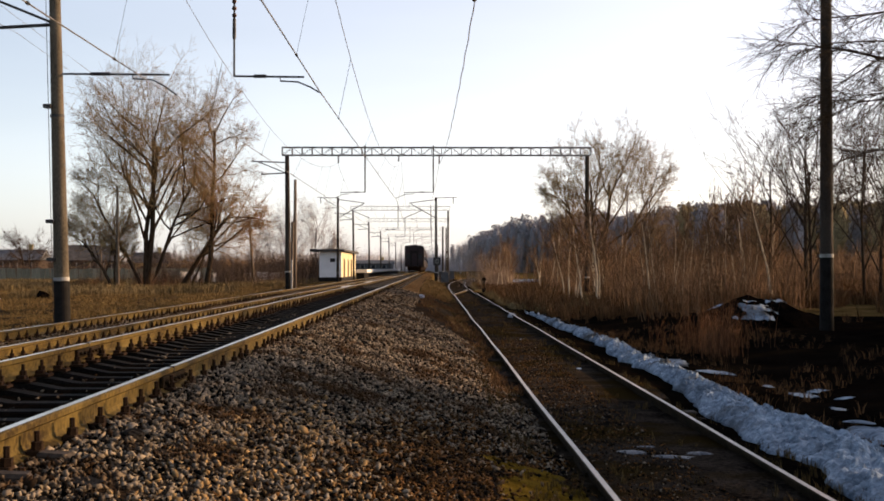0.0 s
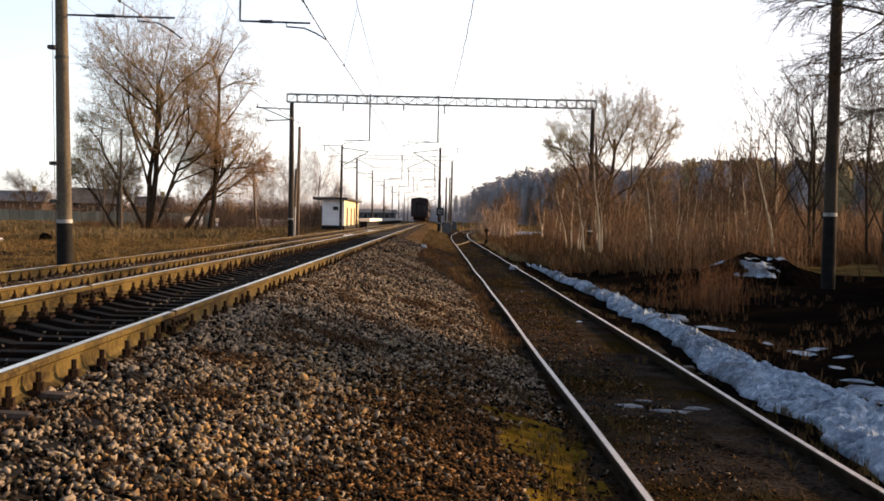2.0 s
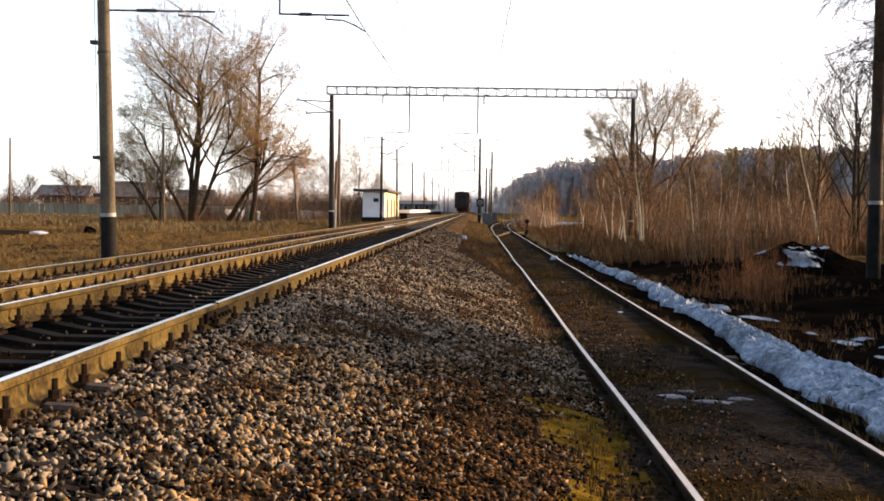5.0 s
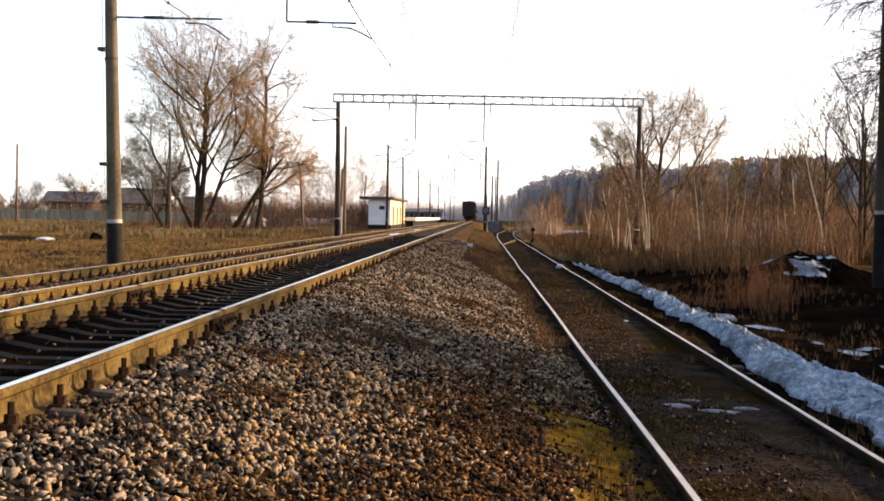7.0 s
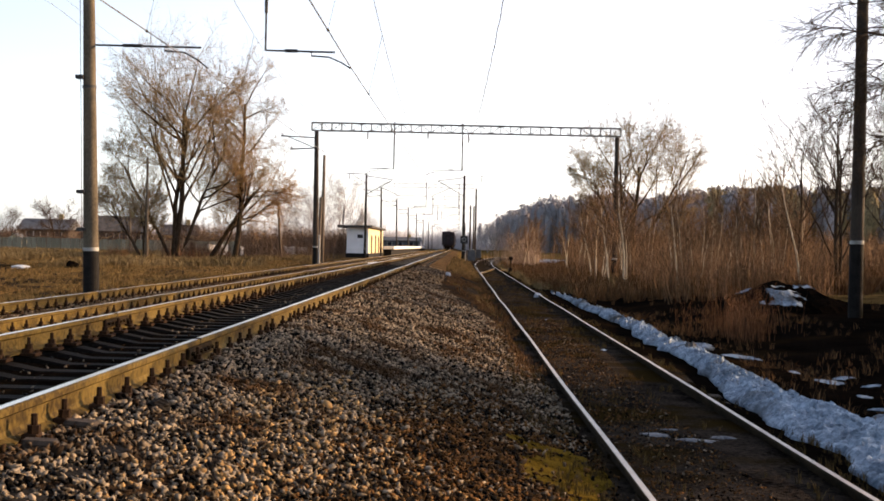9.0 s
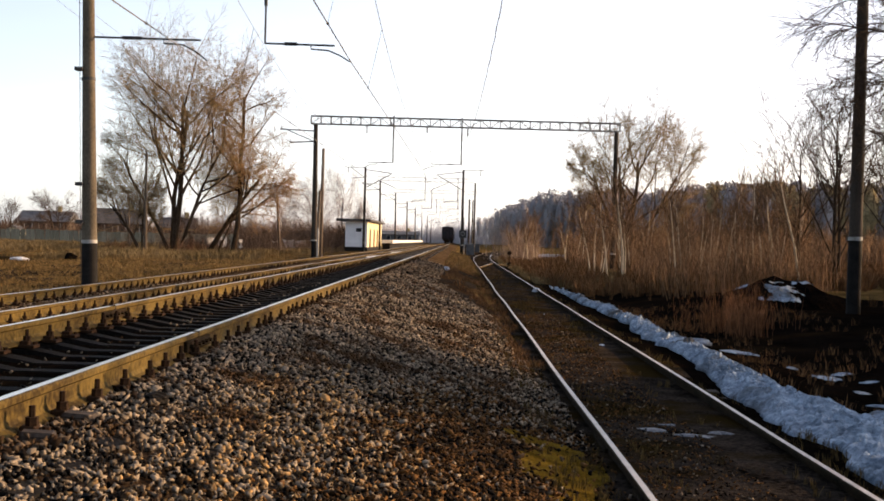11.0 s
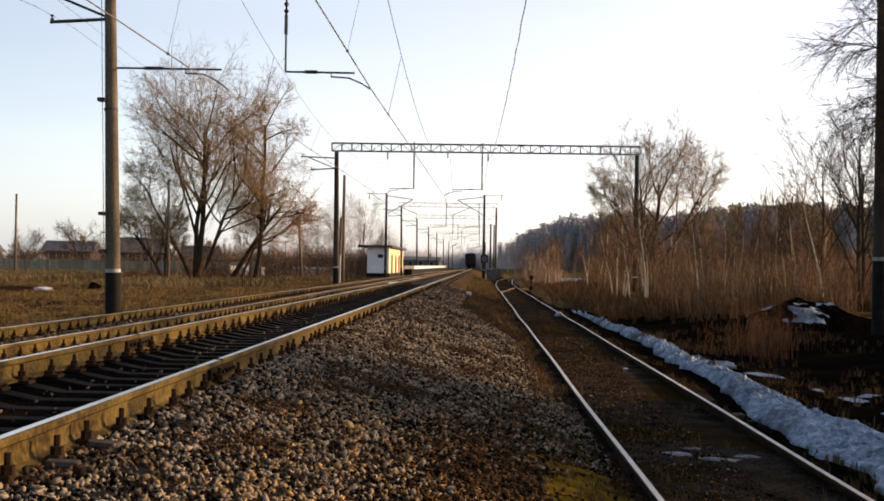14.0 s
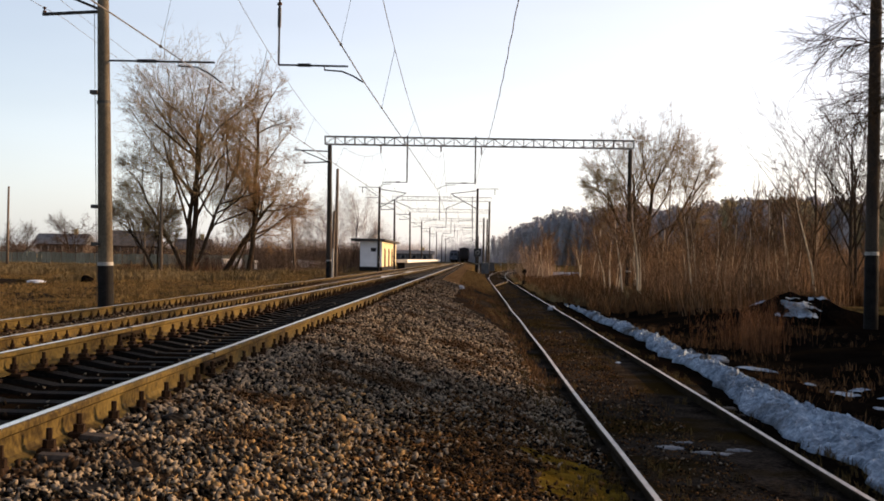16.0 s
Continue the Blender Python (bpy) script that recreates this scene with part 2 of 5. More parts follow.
M_SIGNWHITE = material("white sign paint", (0.60, 0.60, 0.58), (0.78, 0.78, 0.76), rough=0.5, scale=4, fine=40, bump=0)
M_BAG = material("white plastic litter", (0.3, 0.31, 0.33), (0.5, 0.51, 0.54), rough=0.4, scale=9, fine=50, bump=0.5)
M_SCRAP = material("pale scrap metal", (0.45, 0.46, 0.48), (0.72, 0.73, 0.75), rough=0.4, scale=2, fine=20, bump=0.2)


# ---- mesh helpers ----
class Build:
    """Collects vertices and faces; mesh() turns them into one mesh."""

    def __init__(self):
        self.v, self.f, self.slot = [], [], []

    def face(self, idx, slot=0):
        self.f.append(idx)
        self.slot.append(slot)

    def box(self, x0, x1, y0, y1, z0, z1, slot=0, bevel=0.0):
        k, b = len(self.v), bevel
        if b:
            ring = lambda z, i: [(x0 + i, y0 + b + 0, z), (x0 + b, y0 + i, z), (x1 - b, y0 + i, z), (x1 - i, y0 + b, z),
                                 (x1 - i, y1 - b, z), (x1 - b, y1 - i, z), (x0 + b, y1 - i, z), (x0 + i, y1 - b, z)]
            self.v += ring(z0, 0) + ring(z1 - b, 0) + ring(z1, b * 0.8)
            for r in (0, 8):
                for i in range(8):
                    j = (i + 1) % 8
                    self.face((k + r + i, k + r + j, k + r + 8 + j, k + r + 8 + i), slot)
            self.face(tuple(k + 16 + i for i in range(8)), slot)
            self.face(tuple(k + 7 - i for i in range(8)), slot)
            return self
        self.v += [(x, y, z) for z in (z0, z1) for x, y in ((x0, y0), (x1, y0), (x1, y1), (x0, y1))]
        for q in ((3, 2, 1, 0), (4, 5, 6, 7), (0, 1, 5, 4), (1, 2, 6, 5), (2, 3, 7, 6), (3, 0, 4, 7)):
            self.face(tuple(k + i for i in q), slot)
        return self

    def tube(self, points, radii, sides=6, slot=0, cap=True):
        """A tube through points; radii one number or one a point."""
        if isinstance(radii, (int, float)):
            radii = [radii] * len(points)
        pts = [Vector(p) for p in points]
        k = len(self.v)
        for i, p in enumerate(pts):
            d = (pts[min(i + 1, len(pts) - 1)] - pts[max(i - 1, 0)])
            d = d.normalized() if d.length > 1e-9 else Vector((0, 0, 1))
            a = d.cross(Vector((0, 0, 1)) if abs(d.z) < 0.9 else Vector((1, 0, 0))).normalized()
            b = d.cross(a)
            for s in range(sides):
                t = 2 * math.pi * s / sides
                self.v.append(tuple(p + (a * math.cos(t) + b * math.sin(t)) * radii[i]))
        for i in range(len(pts) - 1):
            for s in range(sides):
                q = (s + 1) % sides
                self.face((k + i * sides + s, k + (i + 1) * sides + s, k + (i + 1) * sides + q, k + i * sides + q), slot)
        if cap and sides > 2:
            self.face(tuple(k + s for s in range(sides)), slot)
            e = k + (len(pts) - 1) * sides
            self.face(tuple(e + sides - 1 - s for s in range(sides)), slot)
        return self

    def spike(self, p, q, r):
        """The thinnest twig: three faces that run out to a point."""
        k, d = len(self.v), (q - p).normalized()
        a = d.cross(Vector((0, 0, 1)) if abs(d.z) < 0.9 else Vector((1, 0, 0))).normalized() * r
        c = d.cross(a)
        self.v += [tuple(p + a), tuple(p - a * 0.5 + c * 0.87), tuple(p - a * 0.5 - c * 0.87), tuple(q)]
        for i in range(3):
            self.face((k + i, k + (i + 1) % 3, k + 3))

    def loft(self, rings, slots=None, close=True, cap=True):
        """Joins rings of equal count."""
        k, n = len(self.v), len(rings[0])
        for r in rings:
            self.v += [tuple(p) for p in r]
        for i in range(len(rings) - 1):
            for s in range(n if close else n - 1):
                q = (s + 1) % n
                self.face((k + i * n + s, k + i * n + q, k + (i + 1) * n + q, k + (i + 1) * n + s), slots[s] if slots else 0)
        if cap:
            self.face(tuple(k + n - 1 - s for s in range(n)))
            e = k + (len(rings) - 1) * n
            self.face(tuple(e + s for s in range(n)))
        return self

    def mesh(self, name, *mats, smooth=False):
        me = bpy.data.meshes.new(name)
        me.from_pydata(self.v, [], self.f)
        for m in mats:
            me.materials.append(m)
        if len(mats) > 1:
            me.polygons.foreach_set("material_index", self.slot)
        if smooth:
            me.polygons.foreach_set("use_smooth", [True] * len(me.polygons))
        me.update()
        return me


def part(name, build, mats, parent=None, label="", at=None, smooth=False, kind=""):
    """One mesh object, under a thing or a part; build may be a finished mesh."""
    mats = mats if isinstance(mats, (tuple, list)) else (mats,)
    me = build.mesh(name, *mats, smooth=smooth) if isinstance(build, Build) else build
    ob = new(name, me)
    if parent is not None:
        ob.parent = parent
    if at is not None:
        ob.matrix_basis = at
    return tagged(ob, label=label, kind=kind)


def thing(name, label, category, at=None, group="", kind=""):
    ob = new(name)
    ob.empty_display_size = 0.2
    if at is not None:
        ob.matrix_basis = at
    return tagged(ob, label, category, group, kind)


# ---- plan: where the tracks run ----
TRACK_A, TRACK_B, SIDING = -2.95, -7.09, 2.14     # centre lines
TOP_A, TOP_B, TOP_S = 0.195, -0.15, -0.70          # rail tops
GAUGE = 1.595                                     # between rail head centres


def bend(y):
    """The main tracks swing gently to the left far away."""
    return -0.02 * (max(0.0, min(y, 500.0) - 150.0) / 100.0) ** 2


def siding_x(y):
    """The siding swings to the right beyond the points."""
    return SIDING + 0.0004 * max(0.0, y - 95.0) ** 2


def smooth(a, b, x):
    t = min(1.0, max(0.0, (x - a) / (b - a)))
    return t * t * (3 - 2 * t)


def lerp_table(table, x):
    for (x0, z0), (x1, z1) in zip(table, table[1:]):
        if x <= x1:
            return z0 + (z1 - z0) * max(0.0, (x - x0) / (x1 - x0))
    return table[-1][1]


PROFILE = [(-60, -0.75), (-14, -0.72), (-10.6, -0.58), (-9.2, -0.50), (-8.8, -0.36), (-5.5, -0.33), (-4.6, -0.10), (-4.3, 0.0), (-3.85, -0.01), (-3.6, -0.07), (-2.3, -0.07), (-2.05, 0.01), (-1.75, 0.0),
           (-1.4, -0.09), (0.0, -0.45), (0.85, -0.74), (1.1, -0.79), (3.1, -0.80), (3.6, -0.86), (4.8, -1.0), (6.2, -1.12), (7.6, -0.95), (9.5, -0.75), (14, -0.65), (60, -0.6)]


def ground_z(x, y):
    u = x - bend(y) if y < 900 else x
    z = lerp_table(PROFILE, u)
    z = z + (-0.35 - z) * smooth(150, 420, y) * (1.0 if u > 1 or u < -9 else 0.0)
    rough = noise.noise((x * 0.8, y * 0.8, 0)) * 0.05 + noise.noise((x * 0.22, y * 0.22, 3)) * 0.10
    calm = 0.15 if -9 < u < 1.0 else (0.3 if u < 3.2 and u > 0 else 1.0)
    return z + rough * calm


def span(*pieces):
    out = []
    for a, b, step in pieces:
        k = max(1, round((b - a) / step))
        out += [a + (b - a) * i / k for i in range(k)]
    return out + [pieces[-1][1]]


# ---- ground ----
def mossy(x, y):
    """Below about 0.85 where moss grows over the foot of the ballast."""
    return min(math.hypot((x - 0.84) / 0.42, (y - 9.2) / 1.7), math.hypot((x - 0.7) / 0.4, (y - 6.4) / 1.3)) + noise.noise((x * 3, y * 2, 4)) * 0.6


def ground():
    xs = span((-3000, -400, 400), (-400, -60, 40), (-60, -12, 2), (-12, -8, 0.5), (-8, -4.6, 0.3), (-4.6, -1.6, 0.3), (-1.6, 1.2, 0.08), (1.2, 5, 0.16), (5, 14, 0.3), (14, 60, 2), (60, 400, 40), (400, 3000, 400))
    ys = span((-60, -4, 4), (-4, 3, 0.8), (3, 30, 0.16), (30, 90, 0.8), (90, 200, 4), (200, 600, 20), (600, 3600, 300))
    b = Build()
    nx = len(xs)
    for y in ys:
        for x in xs:
            b.v.append((x, y, ground_z(x, y)))
    for j in range(len(ys) - 1):
        for i in range(nx - 1):
            x, y = (xs[i] + xs[i + 1]) / 2, (ys[j] + ys[j + 1]) / 2
            u = x - bend(y)
            edge = noise.noise((x * 0.5, y * 0.25, 9)) * 0.35
            if mossy(x, y) < 0.85:
                s = 3
            # near-black soil fills the shaded strip between the main rails
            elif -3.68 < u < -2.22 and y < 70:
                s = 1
            # second track and far bed take the ballast with sunlight painted in
            elif -9.0 < u < -4.75 + edge or -9.0 < u < -0.4 and y > 58 + 8 * edge:
                s = 5
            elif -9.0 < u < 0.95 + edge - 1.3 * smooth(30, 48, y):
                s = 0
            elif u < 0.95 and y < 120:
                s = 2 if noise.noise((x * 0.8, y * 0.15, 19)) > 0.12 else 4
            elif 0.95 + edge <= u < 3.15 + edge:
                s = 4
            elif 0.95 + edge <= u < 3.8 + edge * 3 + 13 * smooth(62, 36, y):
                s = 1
            else:
                s = 2
            a = j * nx + i
            b.face((a, a + 1, a + nx + 1, a + nx), s)
    part("ground", b, (M_BALLAST, M_SOIL, M_TURF, M_MOSS, M_BED, M_LITBALLAST), smooth=True, kind="structure", label="ballast, dark soil and dead turf beside the railway")


ground()


# ---- tracks ----
RAIL = [(-0.075, 0.0), (0.075, 0.0), (0.075, 0.011), (0.02, 0.032), (0.009, 0.06), (0.009, 0.125), (0.037, 0.142), (0.0375, 0.168), (0.031, 0.1785), (0.023, 0.180),
        (-0.023, 0.180), (-0.031, 0.1785), (-0.0375, 0.168), (-0.037, 0.142), (-0.009, 0.125), (-0.009, 0.06), (-0.02, 0.032), (-0.075, 0.011)]
RAIL_SLOT = [1 if i == 9 else 0 for i in range(18)]


def rail(parent, xs_of, top, y0, y1, tread, wobble=0.0):
    rings = []
    for y in span((y0, min(y1, 120), 1.5), (min(y1, 120), max(y1, 121), 6.0)):
        x = xs_of(y) + wobble * noise.noise((y * 0.09, top * 7 + xs_of(0), 1))
        dz = wobble * noise.noise((y * 0.13, 5, xs_of(0)))
        rings.append([(x + px, y, top - 0.18 + pz + dz) for px, pz in RAIL])
    b = Build().loft(rings, RAIL_SLOT)
    return part("rail", b, (M_DARKRUST if tread is M_DULL_TREAD else M_RAIL, tread), parent)


def fastener_mesh():
    """Tie plate, two bolted clamps and nuts, under one rail foot."""
    b = Build()
    b.box(-0.19, 0.19, -0.08, 0.08, -0.012, 0.012)
    for s in (-1, 1):
        b.box(min(s * 0.055, s * 0.135), max(s * 0.055, s * 0.135), -0.045, 0.045, 0.012, 0.045, bevel=0.008)
        b.tube([(s * 0.105, 0, 0.04), (s * 0.105, 0, 0.14)], 0.016, 6)
        b.tube([(s * 0.105, 0, 0.045), (s * 0.105, 0, 0.085)], 0.032, 6)
        b.tube([(s * 0.165, 0.03, 0.0), (s * 0.165, 0.03, 0.035)], 0.020, 6)
    return b.mesh("fastener", M_CLIP)


def sleeper_mesh(timber):
    b = Build()
    if timber:
        b.box(-1.375, 1.375, -0.12, 0.12, -0.17, 0.0, bevel=0.012)
        return b.mesh("sleeper", M_TIMBER)
    prof = lambda w, h: [(-w, -0.20), (w, -0.20), (w * 0.72, h), (-w * 0.72, h)]
    stations = [(-1.35, 0.13, -0.03), (-1.25, 0.14, -0.004), (-0.6, 0.14, -0.014), (-0.35, 0.12, -0.06), (0.35, 0.12, -0.06), (0.6, 0.14, -0.014), (1.25, 0.14, -0.004), (1.35, 0.13, -0.03)]
    b.loft([[(x, py, pz) for py, pz in prof(w, h)] for x, w, h in stations])
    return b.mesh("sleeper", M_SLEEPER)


def track(name, label, centre, top, y0, y1, step, timber, near, tread, wobble):
    t = thing(name, label, "railway track", kind="structure")
    for s in (-1, 1):
        rail(t, lambda y, s=s: centre(y) + s * GAUGE / 2, top, y0, y1, tread, wobble)
    sl, fa = sleeper_mesh(timber), fastener_mesh()
    far = Build()
    y, k, rnd = y0 + 0.3, 0, random.Random(len(name))
    while y < min(y1, 230):
        m = pose(centre(y) + rnd.uniform(-0.03, 0.03), y, top - (0.2 if timber else 0.195) - (rnd.uniform(0, 0.05) if timber else 0), 0, 0, rnd.uniform(-0.8, 0.8))
        if y < near:
            ob = part("sleeper", sl, None, t, at=m)
            for s in (() if timber else (-1, 1)):
                part("fastener", fa, None, ob, at=pose(s * GAUGE / 2, 0, 0.012))
        else:
            far.box(centre(y) - 1.35, centre(y) + 1.35, y - 0.12, y + 0.12, top - 0.3, top - 0.2)
            for s in (-1, 1):
                x = centre(y) + s * GAUGE / 2
                for q in (-0.1, 0.1):
                    far.box(x + q - 0.03, x + q + 0.03, y - 0.05, y + 0.05, top - 0.2, top - 0.09)
        y += step
    if far.v:
        part("far_sleepers", far, M_TIMBER if timber else M_LITSLEEPER, t, kind="stuff")
    return t


def fishplate(x, y, top, s, mat, shift=0.0):
    """A bolted rail joint: two plates, six bolts and the gap across the head."""
    j = thing("rail_joint", "bolted fishplate joint on a rusty rail", "rail joint", kind="structure")
    for side in (-1, 1):
        p = part("fishplate", Build().box(x + side * 0.028 - 0.016, x + side * 0.028 + 0.016, y - 0.42, y + 0.42, top - 0.135, top - 0.05, bevel=0.005), mat, j)
        for k in range(6):
            yy = y - 0.35 + k * 0.14
            part("bolt", Build().tube([(x + side * 0.04, yy, top - 0.092), (x + side * 0.075, yy, top - 0.092)], 0.017, 6), mat, p)
    part("gap", Build().box(x - 0.039, x + 0.039, y - 0.014, y + 0.014, top - 0.045, top + 0.006), M_TAR, j, "dark gap in the rail head")


fishplate(TRACK_A + GAUGE / 2, 9.85, TOP_A, 1, M_DARKRUST)
fishplate(TRACK_A - GAUGE / 2, 13.0, TOP_A, 1, M_DARKRUST)
fishplate(SIDING - GAUGE / 2, 10.72, TOP_S, 1, M_DARKRUST)
fishplate(SIDING - GAUGE / 2, 8.25, TOP_S, 1, M_DARKRUST)
fishplate(SIDING + GAUGE / 2, 23.3, TOP_S, 1, M_DARKRUST)
track("track_1", "main line track, rusty rails with polished heads on concrete sleepers", lambda y: TRACK_A + bend(y), TOP_A, -6, 1300, 0.545, False, 62, M_TREAD, 0.006)
track("track_2", "second main line track with rusty rails on concrete sleepers", lambda y: TRACK_B + bend(y), TOP_B, -6, 1300, 0.545, False, 62, M_TREAD, 0.008)
track("track_3", "worn siding track sunk in dark soil on timber sleepers", siding_x, TOP_S, -6, 260, 0.62, True, 60, M_DULL_TREAD, 0.03)


# ---- overhead line ----
LEFT_LEG, RIGHT_LEG, BEAM_LOW, BEAM_HIGH = -10.3, 11.0, 9.0, 9.62


def column(b_name, parent, x, y, z0, z1, r0, r1, lean=0.0, tar=1.1, tar_mat=M_TAR, mat=M_CONCRETE):
    """A spun concrete column with a tarred foot and a pale ring above it."""
    f = lambda z: x + lean * (z - z0)
    r = lambda z: r0 + (r1 - r0) * (z - z0) / (z1 - z0)
    zs = [z0 - 0.4, z0 + tar + 0.13] + [z0 + tar + 0.13 + (z1 - z0 - tar - 0.13) * i / 6 for i in range(1, 7)]
    ob = part(b_name, Build().tube([(f(z), y, z) for z in zs], [r(z) for z in zs], 20), mat, parent, smooth=True)
    part("tarred_foot", Build().tube([(f(z0 - 0.4), y, z0 - 0.4), (f(z0 + tar), y, z0 + tar)], [r(z0) + 0.006, r(z0 + tar) + 0.006], 20), tar_mat, ob, "black tarred foot")
    part("ring", Build().tube([(f(z0 + tar), y, z0 + tar), (f(z0 + tar + 0.1), y, z0 + tar + 0.1)], [r(z0 + tar) + 0.012] * 2, 20), M_LIME, ob, "whitewashed ring")
    return ob


def insulator(parent, x, y, z0, z1, r=0.06, mat=M_PORCELAIN, discs=4):
    b = Build()
    pts, rad = [], []
    for i in range(discs):
        for q, k in ((0.05, 0.35), (0.35, 1.0), (0.6, 0.9), (0.75, 0.35)):
            pts.append((x, y, z0 + (z1 - z0) * (i + q) / discs))
            rad.append(r * k)
    return part("insulator", b.tube(pts, rad, 8), mat, parent, smooth=True)


def lattice(x0, x1, y, w, z0, z1, bay, t=0.045):
    """A four-chord lattice beam."""
    b = Build()
    for yy in (y - w / 2, y + w / 2):
        for z in (z0, z1):
            b.box(x0, x1, yy - t, yy + t, z - t, z + t)
    n = round((x1 - x0) / bay)
    for i in range(n + 1):
        x = x0 + (x1 - x0) * i / n
        for yy in (y - w / 2, y + w / 2):
            b.box(x - t * 0.7, x + t * 0.7, yy - t * 0.6, yy + t * 0.6, z0, z1)
        for z in (z0, z1):
            b.box(x - t * 0.6, x + t * 0.6, y - w / 2, y + w / 2, z - t * 0.5, z + t * 0.5)
        if i < n:
            xn = x0 + (x1 - x0) * (i + 1) / n
            up = i % 2 == 0
            for yy in (y - w / 2, y + w / 2):
                b.tube([(x, yy, z0 if up else z1), (xn, yy, z1 if up else z0)], t * 0.42, 4)
    return b


def registration(parent, x, y, z, x_end, hook, z_hook, mat=M_DARKSTEEL):
    """The steady arm: a bar out from the post, and the curved arm that holds the contact wire."""
    s = 1 if x_end > x else -1
    bar = Build().tube([(x, y, z), (x_end, y, z - 0.02)], 0.03, 6)
    bar.tube([(x + (x_end - x) * 0.28, y, z), (x + (x_end - x) * 0.46, y, z)], 0.05, 8)
    arm = part("registration_bar", bar, mat, parent)
    xs = x + (x_end - x) * 0.66
    pts = [(xs, y, z), (xs, y, z - 0.13), (xs + (hook - xs) * 0.45, y, z - 0.16), (xs + (hook - xs) * 0.75, y, z_hook + (z - 0.16 - z_hook) * 0.55), (hook, y, z_hook)]
    part("steady_arm", Build().tube(pts, 0.024, 6), mat, arm)
    return arm


def left_bracket(parent, x, y, z):
    """Side bracket on a leg for the feeder wires."""
    b = Build().tube([(x, y, z), (x - 2.45, y, z + 0.08)], 0.05, 6)
    b.tube([(x, y, z - 0.75), (x - 1.9, y, z + 0.02)], 0.04, 6)
    b.tube([(x, y, z - 0.75), (x - 1.75, y, z - 0.85)], 0.05, 6)
    br = part("feeder_bracket", b, M_DARKSTEEL, parent)
    for dx, dz in ((-2.35, 0.12), (-1.7, -0.81)):
        insulator(br, x + dx, y, z + dz, z + dz + 0.2, 0.06, M_BROWNCERAMIC, 2)
    return br


def gantry(y, posts, near=False, leg_arm=False, zl=-0.5, zr=-0.75, left=LEFT_LEG, right=RIGHT_LEG):
    g = thing("overhead_line_gantry", "lattice steel gantry on two round concrete columns across the tracks", "gantry", group="gantries over the tracks")
    dx = bend(y)
    l = column("column", g, left + dx, y, zl, BEAM_LOW, 0.215 if y < 100 else 0.16, 0.15 if y < 100 else 0.12, -0.028 if near else -0.012, 1.15, mat=M_CONCRETE if near else M_DARKCONCRETE)
    column("column", g, right + dx, y, zr, BEAM_LOW, 0.19 if y < 100 else 0.15, 0.15 if y < 100 else 0.12, 0.002, 2.05 if near else 1.0, mat=M_DARKCONCRETE)
    part("beam", lattice(left + dx - 0.45, right + dx + 0.25, y, 0.5, BEAM_LOW + 0.06, BEAM_HIGH, 0.72, 0.036 if y < 100 else 0.022), M_GALV if y < 100 else M_HAZESTEEL, g)
    if near:
        part("cable", Build().tube([(left - 0.26 - 0.028 * z, y - 0.02, z) for z in (-0.4, 2.0, 4.0, 6.5, 9.0)], 0.01, 5), M_DARKSTEEL, l, "thin earthing cable")
        for z in (1.25, 2.3, 5.5):
            part("clamp", Build().box(left - 0.34 - 0.028 * z, left - 0.12 - 0.028 * z, y - 0.26, y + 0.02, z - 0.05, z + 0.05, bevel=0.01), M_DARKSTEEL, l)
        part("band", Build().tube([(left - 0.028 * 5.9, y, 5.2), (left - 0.028 * 6, y, 5.28)], 0.195, 16), M_DARKSTEEL, l)
    left_bracket(g, left + dx - 0.2, y, 8.55)
    for x, z, x_end, hook, zh in posts:
        b = Build().tube([(x + dx, y, z), (x + dx, y, BEAM_HIGH + 0.15)], 0.03 if near else 0.055, 6)
        b.tube([(x + dx, y, z + 1.05), (x + dx, y, z + 1.6)], 0.05, 8)
        p = part("drop_post", b, M_DARKSTEEL, g)
        insulator(p, x + dx, y, z + 1.62, z + 2.4, 0.07, M_BROWNCERAMIC)
        registration(p, x + dx, y, z, x_end + dx, hook + dx, zh)
    if y < 100:
        for x, z in ((-2.45, 8.62), (-6.75, 8.5), (1.16 if near else 0.44, 8.45)):
            insulator(g, x, y, z, BEAM_LOW + 0.02, 0.075, M_BROWNCERAMIC, 4)
    if leg_arm:
        registration(l, left - 0.1, y, 6.42, -7.35, -7.15, 5.83)
    return g


gantry(33.5, [(-5.55, 6.36, -3.6, -3.16, 5.9)], near=True, leg_arm=True)
gantry(85.7, [(-4.85, 6.43, -6.6, -6.95, 6.0), (0.02, 6.43, -2.1, -2.65, 6.0)], zl=-0.45, zr=-0.7)
for gy in (167, 208, 255, 304, 360):
    gantry(gy, [(-4.85, 6.43, -6.6, -6.95, 6.0), (-0.3, 6.43, -2.1, -2.65, 6.0)], left=-11.0, right=0.0125 * gy)


def mast(x, y, h, side, z0=-0.45, label="round concrete catenary mast with steel cantilever arms"):
    m = thing("catenary_mast", label, "mast", group="catenary masts along the tracks")
    x += bend(y)
    column("column", m, x, y, z0, h, 0.17, 0.12, 0.0, 0.9, mat=M_DARKCONCRETE)
    for s in side:
        b = Build().tube([(x, y, h - 0.25), (x + s * 3.1, y, h - 0.65)], 0.05, 6)
        b.tube([(x, y, h - 2.4), (x + s * 3.0, y, h - 0.7)], 0.05, 6)
        b.tube([(x + s * 1.6, y, h - 1.5), (x + s * 3.6, y, h - 2.35)], 0.04, 6)
        part("cantilever", b, M_DARKSTEEL, m)
    return m


